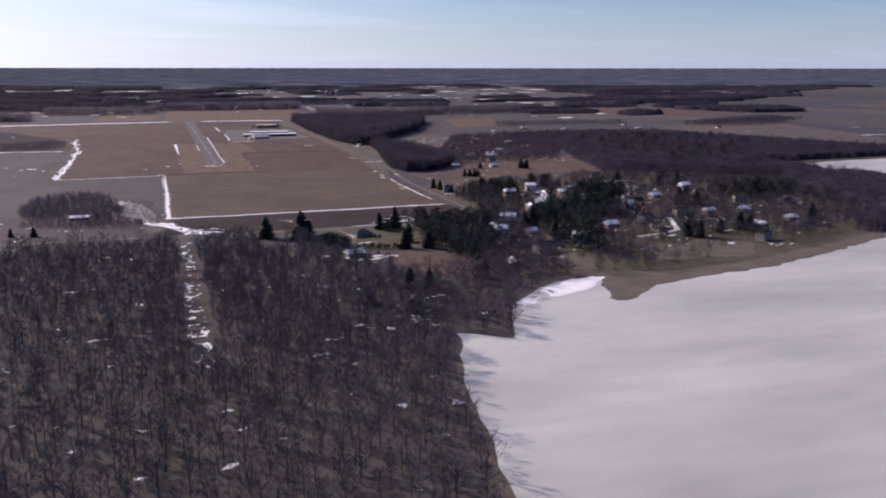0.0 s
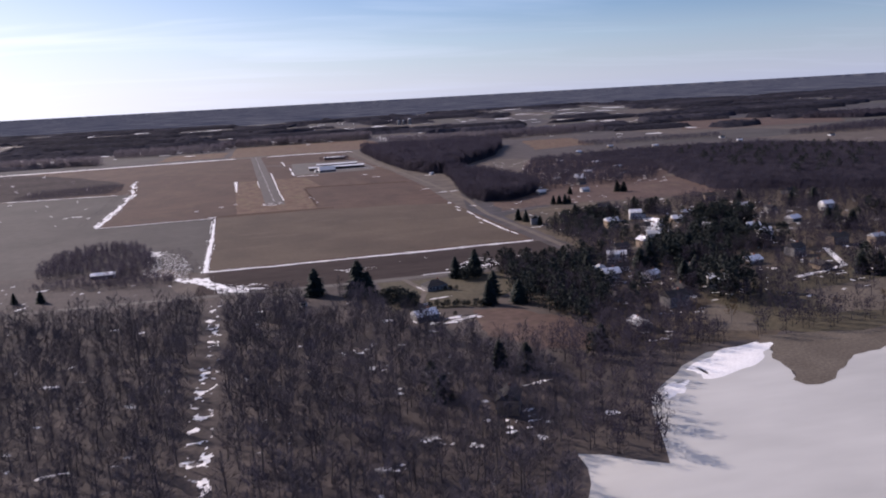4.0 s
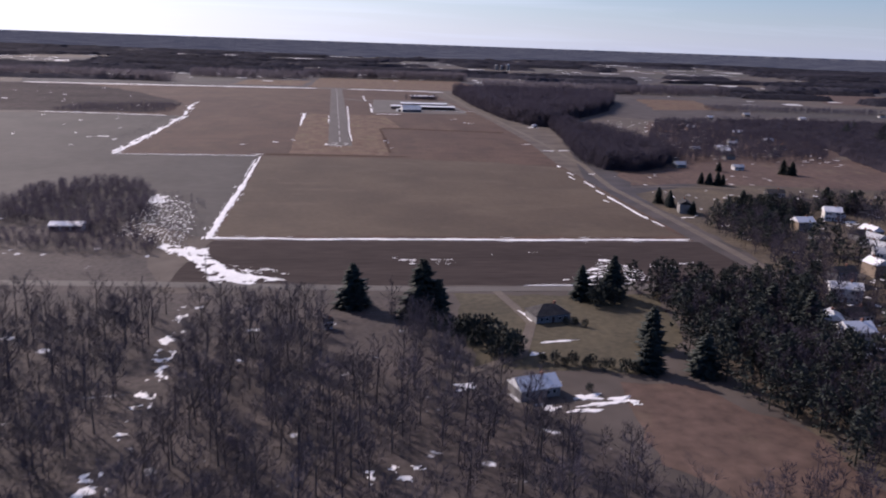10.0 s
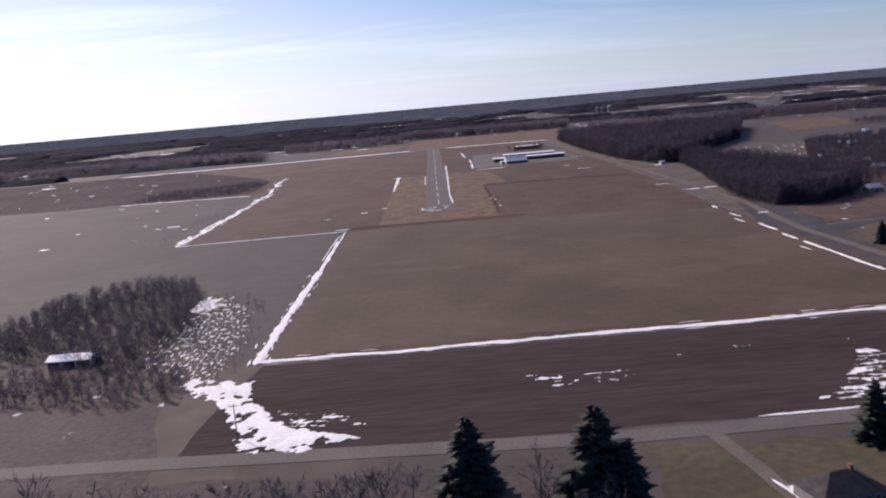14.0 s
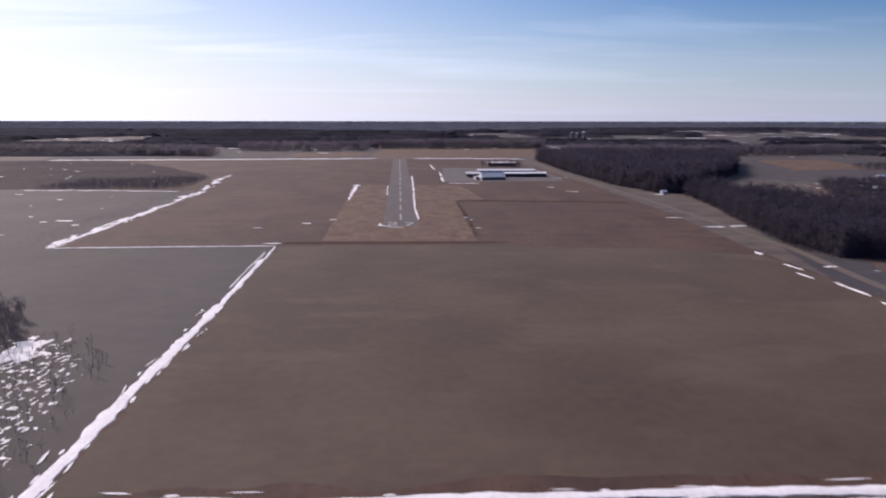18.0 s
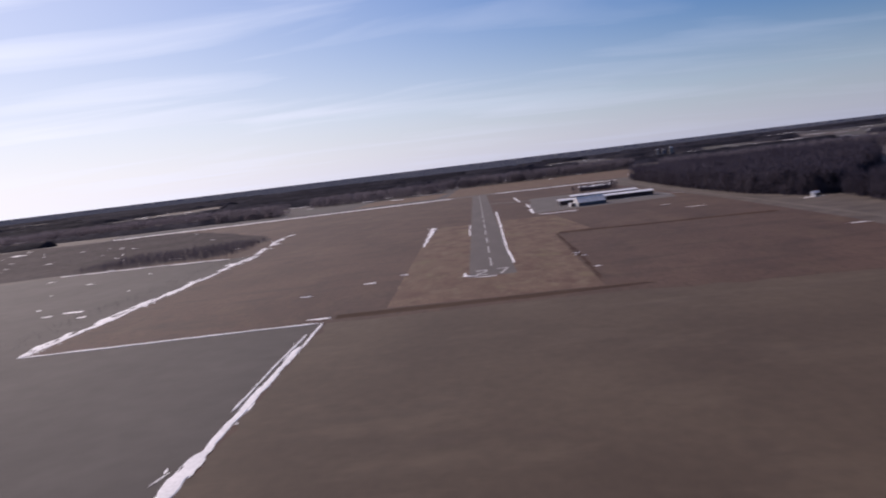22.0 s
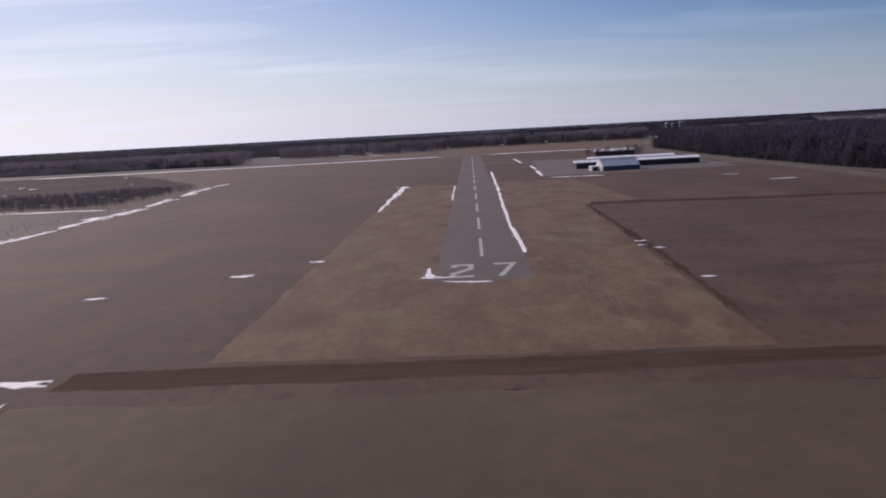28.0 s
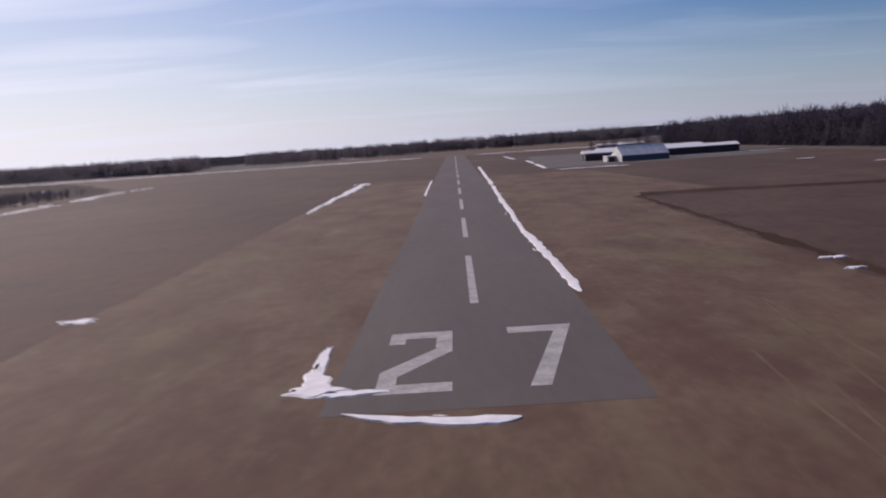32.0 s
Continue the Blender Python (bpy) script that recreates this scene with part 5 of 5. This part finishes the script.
# evergreen masses between the lake houses
for poly, gap, sc in (([(118, -464), (112, -500), (105, -528), (101, -548), (112, -578), (115, -604), (132, -590), (147, -572), (154, -532), (176, -500), (198, -468), (188, -455), (150, -462)], 8.4, 1.0),
                      ([(214, -466), (250, -462), (262, -480), (246, -500), (214, -506)], 7.0, 1.05), ([(228, -304), (262, -300), (270, -322), (236, -340)], 7.0, 0.9),
                      ([(198, -336), (222, -306), (262, -296), (300, -292), (262, -330), (226, -392), (200, -396)], 9.5, 0.85), ([(296, -368), (350, -366), (352, -398), (304, -406)], 7.0, 1.3), ([(262, -446), (300, -440), (304, -478), (268, -486)], 7.5, 1.3), ([(440, -405), (516, -392), (524, -430), (462, -446)], 8.0, 1.1), ([(150, -600), (200, -560), (262, -520), (300, -440), (262, -400), (200, -430), (176, -500), (150, -540)], 15.0, 1.1),
                      ([(560, -200), (700, -120), (860, 40), (800, 200), (640, 240), (560, 60)], 34.0, 1.2)):
    place_all("evergreen_stand", PINEWOOD, [(x, y, 0.0, sc * rt.uniform(0.75, 1.2), rt.uniform(0, 6.3)) for x, y in scatter(poly, gap, rt) if not near_house(x, y)], "needle", "dense dark evergreens between the houses", "woodland")


# far woods out to the horizon: long strips of closed canopy with fields between
def wood_strip(cx, cy, rx, ry, lean, h, cell, rng):
    """One far wood: uneven canopy over an elongated plot."""
    n = max(6, int(2 * rx / cell))
    rows = 6
    ph = rng.uniform(0, 9)
    v = []
    for i in range(n + 1):
        u = -1 + 2 * i / n
        wid = ry * (1 - abs(u) ** 3) ** 0.5 * (1 + 0.5 * noise.noise(Vector((u * rx / 90, ph, 0)))) + 1
        off = ry * 0.7 * noise.noise(Vector((u * rx / 160, ph, 5)))
        for j in range(rows):
            w_ = -1 + 2 * j / (rows - 1)
            x = cx + u * rx + rng.uniform(-0.3, 0.3) * cell
            y = cy + off + w_ * wid + u * rx * lean
            top = h * rng.uniform(0.7, 1.15) * (0.0 if j in (0, rows - 1) or i in (0, n) or cleared(x, y) else 1.0)
            v.append((x, y - (0.35 * wid if j == 0 else 0), ground_height(x, y) + top - 0.3))
    t = []
    for i in range(n):
        for j in range(rows - 1):
            a = i * rows + j
            t += [(a, a + rows, a + rows + 1), (a, a + rows + 1, a + 1)]
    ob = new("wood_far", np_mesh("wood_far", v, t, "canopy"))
    ob.data.polygons.foreach_set("use_smooth", np.ones(len(ob.data.polygons), bool))
    return tagged(ob, "far belt of bare dark woodland between fields", "woodland", kind="stuff")


rf = random.Random(23)
CLEARINGS = []
for k in range(130):
    a, d = rf.uniform(-0.75, 0.75), 1250 + 3300 * rf.random()
    big = k % 2
    CLEARINGS.append((d * math.sin(a) * 1.1, -150 + d * math.cos(a), rf.uniform(60, 200) if big else rf.uniform(14, 34) * d / 1600, (rf.uniform(50, 120) if big else rf.uniform(20, 36)) * d / 1500, big))


def cleared(x, y):
    return any(abs(x - cx) < rx * 1.05 and -ry * 1.7 < y - cy < ry for cx, cy, rx, ry, big in CLEARINGS)


belt = []
for k in range(900):
    a = rf.uniform(-0.8, 0.8)
    d = 1180 + 3750 * rf.random() ** 0.8
    keep = (0.42 if a < 0.02 else 0.16 if a < 0.3 else 0.34) + 0.42 * min(1.0, max(0.0, (d - 1400) / 1500))
    cx, cy = d * math.sin(a) * 1.1, -150 + d * math.cos(a)
    rx, ry = rf.uniform(60, 260) * (0.5 + d / 2200), rf.uniform(14, 42) * (0.4 + d / 2400)
    lean = rf.uniform(-0.2, 0.2)
    near_x = cx - rx < 620 and cx + rx > -640
    if rf.random() > keep or (near_x and cy - ry - abs(lean) * rx < 1010):
        continue
    if cx - rx < 345 and cx + rx > -345 and cy - ry - abs(lean) * rx < 1450:
        continue
    wood_strip(cx, cy, rx, ry, lean, rf.uniform(8, 14), 9.0 if d < 2000 else 18.0, rf)
bm_pond = bmesh.new()
for cx, cy, rx, ry, big in CLEARINGS:
    if not big and (cy > 1020 or abs(cx) > 640):
        bm_pond.faces.new([bm_pond.verts.new((cx + rx * rf.uniform(0.6, 1.0) * math.cos(b * 0.628), cy + ry * rf.uniform(0.5, 0.9) * math.sin(b * 0.628), ground_height(cx, cy) + 1.0)) for b in range(10)])
tagged(new("snow_scraps", bm_mesh("snow_scraps", bm_pond, "snow")), "far snowy ponds and fields in the woods", "snow", kind="stuff")
for k in range(2300):
    # the tall belt just beyond the far road
    x = rf.uniform(-1350, 900)
    if not -70 < x < 340:
        back = 270 if -345 < x < -55 else 0
        belt.append((x, 1080 + back + rf.uniform(-40, 70) + 0.02 * abs(x) + 40 * math.sin(x / 140), 0.0, rf.uniform(1.15, 1.5), rf.uniform(0, 6.3)))
for k in range(420):
    x = rf.uniform(-80, 350)
    belt.append((x, 1460 + rf.uniform(-15, 45), 0.0, rf.uniform(1.2, 1.7), rf.uniform(0, 6.3)))
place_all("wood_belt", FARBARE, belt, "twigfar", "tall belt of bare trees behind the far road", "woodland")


# ---- buildings ----
def gable(bm, x0, y0, x1, y1, z, h, over=0.4, along="x"):
    """A closed gabled roof."""
    x0, y0, x1, y1 = x0 - over, y0 - over, x1 + over, y1 + over
    if along == "x":
        ym = (y0 + y1) / 2
        c = [(x0, y0, z), (x1, y0, z), (x1, y1, z), (x0, y1, z), (x0, ym, z + h), (x1, ym, z + h)]
        fs = ((0, 1, 5, 4), (2, 3, 4, 5), (0, 4, 3), (1, 2, 5), (0, 3, 2, 1))
    else:
        xm = (x0 + x1) / 2
        c = [(x0, y0, z), (x1, y0, z), (x1, y1, z), (x0, y1, z), (xm, y0, z + h), (xm, y1, z + h)]
        fs = ((0, 4, 5, 3), (1, 2, 5, 4), (0, 1, 4), (2, 3, 5), (0, 3, 2, 1))
    v = [bm.verts.new(q) for q in c]
    for f in fs:
        bm.faces.new([v[k] for k in f])
    return bm


def hip(bm, x0, y0, x1, y1, z, h, over=0.5):
    """A closed hipped roof."""
    x0, y0, x1, y1 = x0 - over, y0 - over, x1 + over, y1 + over
    ym, q = (y0 + y1) / 2, (y1 - y0) / 2
    v = [bm.verts.new(c) for c in ((x0, y0, z), (x1, y0, z), (x1, y1, z), (x0, y1, z), (x0 + q, ym, z + h), (x1 - q, ym, z + h))]
    for f in ((0, 1, 5, 4), (2, 3, 4, 5), (3, 0, 4), (1, 2, 5), (0, 3, 2, 1)):
        bm.faces.new([v[k] for k in f])
    return bm


def house(x, y, turn, w=11.0, d=8.0, wall="white_wall", roof="white_roof", label="small white house with a snowy roof among bare trees", storeys=1, group="houses by the lake", roofing=gable):
    root = new("house")
    root.matrix_basis = pose(x, y, 0.0, 0, 0, turn)
    h = 2.8 * storeys
    hw, hd = w / 2, d / 2
    wl_ = part("wall", a_box(-hw, -hd, 0, hw, hd, h), wall, root)
    part("roof", roofing(bmesh.new(), -hw, -hd, hw, hd, h + 0.002, d * 0.32), roof, root)
    part("chimney", a_box(hw * 0.3, -0.4, h + d * 0.12, hw * 0.3 + 0.7, 0.4, h + d * 0.32 + 0.8), "brick", root)
    part("door", a_box(-0.5, -hd - 0.06, 0, 0.5, -hd - 0.003, 2.05), "dark_metal", root)
    for s in range(storeys):
        for k in (-0.7, -0.38, 0.38, 0.7):
            win = part("window", a_box(k * hw - 0.6, -hd - 0.07, 0.9 + 2.8 * s, k * hw + 0.6, -hd - 0.003, 2.2 + 2.8 * s), "white_wall", root)
            part("pane", a_box(k * hw - 0.5, -hd - 0.085, 1.0 + 2.8 * s, k * hw + 0.5, -hd - 0.072, 2.1 + 2.8 * s), "glass", win)
    return tagged(root, label, "house", group)


rh = random.Random(3)
for k, (x, y) in enumerate(HOUSES):
    wall = rh.choice(["white_wall", "grey_wall", "grey_wall", "tan_wall"])
    roof = rh.choice(["white_roof", "shingle", "shingle", "pale_roof"])
    nm = {"white_wall": "white", "grey_wall": "grey", "tan_wall": "tan"}[wall]
    rn = {"white_roof": "snow-covered", "shingle": "dark shingle", "pale_roof": "pale metal"}[roof]
    house(x, y, rh.uniform(-25, 25) + rh.choice((0, 90)), rh.uniform(8.5, 12.5), rh.uniform(6.5, 8.5), wall, roof, "small %s house with a %s roof among bare trees" % (nm, rn), rh.choice((1, 1, 2)))
rtown = random.Random(8)
for x, y in TOWN:
    house(x, y, rtown.uniform(-20, 20), rtown.uniform(8, 12), rtown.uniform(6, 8), rtown.choice(["white_wall", "grey_wall", "tan_wall", "grey_wall"]), rtown.choice(["white_roof", "shingle", "shingle", "pale_roof"]),
          "small far village house among trees", group="village houses")
house(69, -495, 12, 13, 9, "grey_wall", "shingle", "dark hip-roofed farmhouse on a dull lawn", group="farmhouses", roofing=hip)
house(49, -558, 15, 12, 8, "grey_wall", "white_roof", "farmhouse with a snow-covered roof at the wood's edge", group="farmhouses")
for k, (x, y, rx, ry) in enumerate(((62, -562, 5, 1.6), (68, -566, 6, 1.4), (72, -563, 3, 1.2), (60, -570, 4, 1.2), (56, -552, 3, 1.0), (66, -518, 7, 0.8), (62, -492, 1.0, 5.0), (76, -490, 1.2, 3.0))):
    snow_patch(x, y, rx, ry, 300 + k, turn=0.2, label="streak of old snow in the farmyard", ragged=0.6)
house(233, 212, 30, 5, 4, "white_wall", "white_roof", "little white shed beside the road", group="farmhouses")
house(-206, -396, 10, 10, 7, "tan_wall", "pale_roof", "tan house beside the country road", group="farmhouses")
house(-246, -404, -8, 9, 7, "white_wall", "shingle", "white house beside the country road", group="farmhouses")


def long_barn(x0, y0, x1, y1, eave, rise, wall, roof, label, doors=6, door_mat="dark_metal", name="hangar"):
    root = new(name)
    root.location = ((x0 + x1) / 2, (y0 + y1) / 2, 0.1)
    hw, hd = (x1 - x0) / 2, (y1 - y0) / 2
    part("wall", a_box(-hw, -hd, -0.1, hw, hd, eave), wall, root)
    part("roof", gable(bmesh.new(), -hw, -hd, hw, hd, eave + 0.003, rise, 0.5), roof, root)
    step = 2 * hw / max(doors, 1)
    for k in range(doors):
        a = -hw + k * step
        part("door", a_box(a + 0.35, -hd - 0.12, 0, a + step - 0.35, -hd - 0.004, eave - 0.5), door_mat, root)
    part("gable_end", a_box(-hw - 0.1, -hd * 0.86, 0, -hw - 0.004, hd * 0.86, eave - 0.3), "dark_metal", root, "dark sliding end door")
    part("eave_trim", a_box(-hw - 0.3, -hd - 0.56, eave - 0.15, hw + 0.3, -hd - 0.51, eave + 0.1), "white_wall", root)
    return tagged(root, label, "hangar", "airfield hangars")




def steep_hangar(x, y, turn, length, span, eave, ridge, ribs):
    """A gabled hangar: steep pale roof of many panels, low grey side walls, white ends with a lean-to."""
    root = new("hangar")
    root.matrix_basis = pose(x, y, 0.1, 0, 0, turn)
    hl, hs = length / 2, span / 2
    for side in (-1, 1):
        part("side_wall", a_box(-hl + 0.2, side * hs - 0.1, -0.1, hl - 0.2, side * hs + 0.1, eave), "slate_wall", root, "slate-grey corrugated side wall")
        bm = bmesh.new()
        f = bm.faces.new([bm.verts.new((side * hl, b, c)) for b, c in ((-hs, -0.1), (hs, -0.1), (hs, eave), (0, ridge), (-hs, eave))])
        r = bmesh.ops.extrude_face_region(bm, geom=[f])
        bmesh.ops.translate(bm, vec=(-side * 0.2, 0, 0), verts=[g for g in r["geom"] if isinstance(g, bmesh.types.BMVert)])
        part("end_wall", bm, "white_wall", root)
    step = length / ribs
    dy, dz = hs + 0.45, (ridge - eave) * (hs + 0.45) / hs
    for side in (-1, 1):
        bm = bmesh.new()
        v = [bm.verts.new((a, side * b, c)) for c0 in (0.02, 0.09) for a, b, c in ((0.02, 0.0, ridge + c0), (step - 0.02, 0.0, ridge + c0), (step - 0.02, dy, ridge - dz + c0), (0.02, dy, ridge - dz + c0))]
        for q in ((0, 1, 2, 3), (7, 6, 5, 4), (0, 4, 5, 1), (1, 5, 6, 2), (2, 6, 7, 3), (3, 7, 4, 0)):
            bm.faces.new([v[k] for k in q])
        me = bm_mesh("roof_panel", bm, "arch_panel")
        for k in range(ribs):
            ob = new("roof_panel", me)
            ob.parent = root
            ob.location.x = -hl + k * step
    part("ridge_cap", a_box(-hl - 0.1, -0.25, ridge + 0.1, hl + 0.1, 0.25, ridge + 0.2), "arch_panel", root)
    part("door", a_box(-hl - 0.12, -hs * 0.5, 0, -hl - 0.004, hs * 0.45, eave * 0.95), "white_wall", root, "white sliding hangar door")
    part("door", a_box(-hl - 0.1, hs * 0.55, 0, -hl - 0.004, hs * 0.72, 2.2), "dark_metal", root, "dark walk-in door")
    lean = part("lean_to", a_box(-hl - 5.0, hs * 0.1, -0.1, -hl - 0.14, hs * 0.98, eave * 0.9), "white_wall", root, "low white lean-to at the end wall")
    part("opening", a_box(-hl - 4.2, hs * 0.06, 0.0, -hl - 1.0, hs * 0.1 - 0.004, 2.6), "dark_metal", lean, "dark doorway")
    part("roof", a_box(-hl - 5.3, hs * 0.02, eave * 0.9 + 0.004, -hl - 0.14, hs * 1.04, eave * 0.9 + 0.2), "white_roof", lean)
    return tagged(root, "gabled hangar with a pale steep roof and white ends", "hangar", "airfield hangars")


steep_hangar(102, 408, 8, 27, 17, 3.4, 8.4, 18)
long_barn(94, 446, 170, 460, 4.2, 1.6, "dark_metal", "white_roof", "long row hangar with dark doors and white roof", 8)
long_barn(77, 444, 93, 458, 4.4, 1.5, "white_wall", "white_roof", "white end hangar with one wide dark door", 1)
snow_bank([(118, 441), (172, 440)], 1.4, 0.4, "snow ridge along the apron", 25)
snow_bank([(172, 436), (196, 432)], 2.0, 0.4, "snow ridge along the apron", 27)
long_barn(96, 505, 166, 519, 4.2, 1.5, "dark_metal", "white_roof", "second row hangar with dark doors and white roof", 7)
long_barn(128, 684, 168, 698, 4.5, 1.6, "dark_metal", "white_roof", "back hangar with dark wall and white roof", 5)
long_barn(-141, -359, -126, -351, 2.4, 1.4, "white_wall", "white_roof", "low white-roofed barn at a wood's edge", 3, name="barn")


def dock_stack(x, y, turn):
    """Dock sections leaned side by side on the shore for the winter."""
    root = new("dock_stack")
    root.matrix_basis = pose(x, y, 0.05, 0, 0, turn)
    part("rail", a_box(-4.6, -0.1, 0.9, 4.6, 0.0, 1.05), "grey_wall", root, "weathered grey rail")
    for k in range(9):
        a = -4.4 + k * 1.05
        part("dock_section", a_box(a, -1.0, 0.0, a + 0.62, -0.12, 2.3), "white_wall", root)
    return tagged(root, "white dock sections stacked upright on the shore", "dock")


dock_stack(140, -614, 20)


def silo(x, y, h, r):
    root = new("silo")
    root.location = (x, y, ground_height(x, y))
    bm = bmesh.new()
    bmesh.ops.create_cone(bm, cap_ends=True, segments=16, radius1=r, radius2=r, depth=h, matrix=Matrix.Translation((0, 0, h / 2)))
    part("barrel", bm, "grey_wall", root)
    bm = bmesh.new()
    bmesh.ops.create_uvsphere(bm, u_segments=16, v_segments=8, radius=r, matrix=Matrix.Translation((0, 0, h)) @ Matrix.Diagonal((1, 1, 0.6, 1)))
    part("dome", bm, "pale_roof", root)
    return tagged(root, "tall grey farm silo on the far ridge", "silo", "silos on the ridge")


for x, y, h, r in ((628, 2500, 19, 5), (648, 2504, 16, 5), (676, 2510, 21, 7)):
    silo(x, y, h, r)


def utility_pole(x, y, h=9.0):
    root = new("utility_pole")
    root.location = (x, y, 0.0)
    bm = bmesh.new()
    bmesh.ops.create_cone(bm, cap_ends=True, segments=8, radius1=0.17, radius2=0.11, depth=h + 0.5, matrix=Matrix.Translation((0, 0, h / 2 - 0.25)))
    part("post", bm, "bark", root)
    part("crossarm", a_box(-1.2, -0.06, h - 0.75, 1.2, 0.06, h - 0.6), "bark", root)
    for k in (-1.05, -0.45, 0.45, 1.05):
        bm = bmesh.new()
        bmesh.ops.create_cone(bm, cap_ends=True, segments=6, radius1=0.07, radius2=0.04, depth=0.22, matrix=Matrix.Translation((k, 0, h - 0.49)))
        part("insulator", bm, "white_wall", root)
    return tagged(root, "weathered wooden utility pole beside the country road", "utility pole", "utility poles along the road")


for x, y in ((-56.5, -438),):
    utility_pole(x, y)
house(-8, -503, 20, 3.0, 2.4, "white_wall", "shingle", "little white shed at the wood's edge", group="farmhouses")
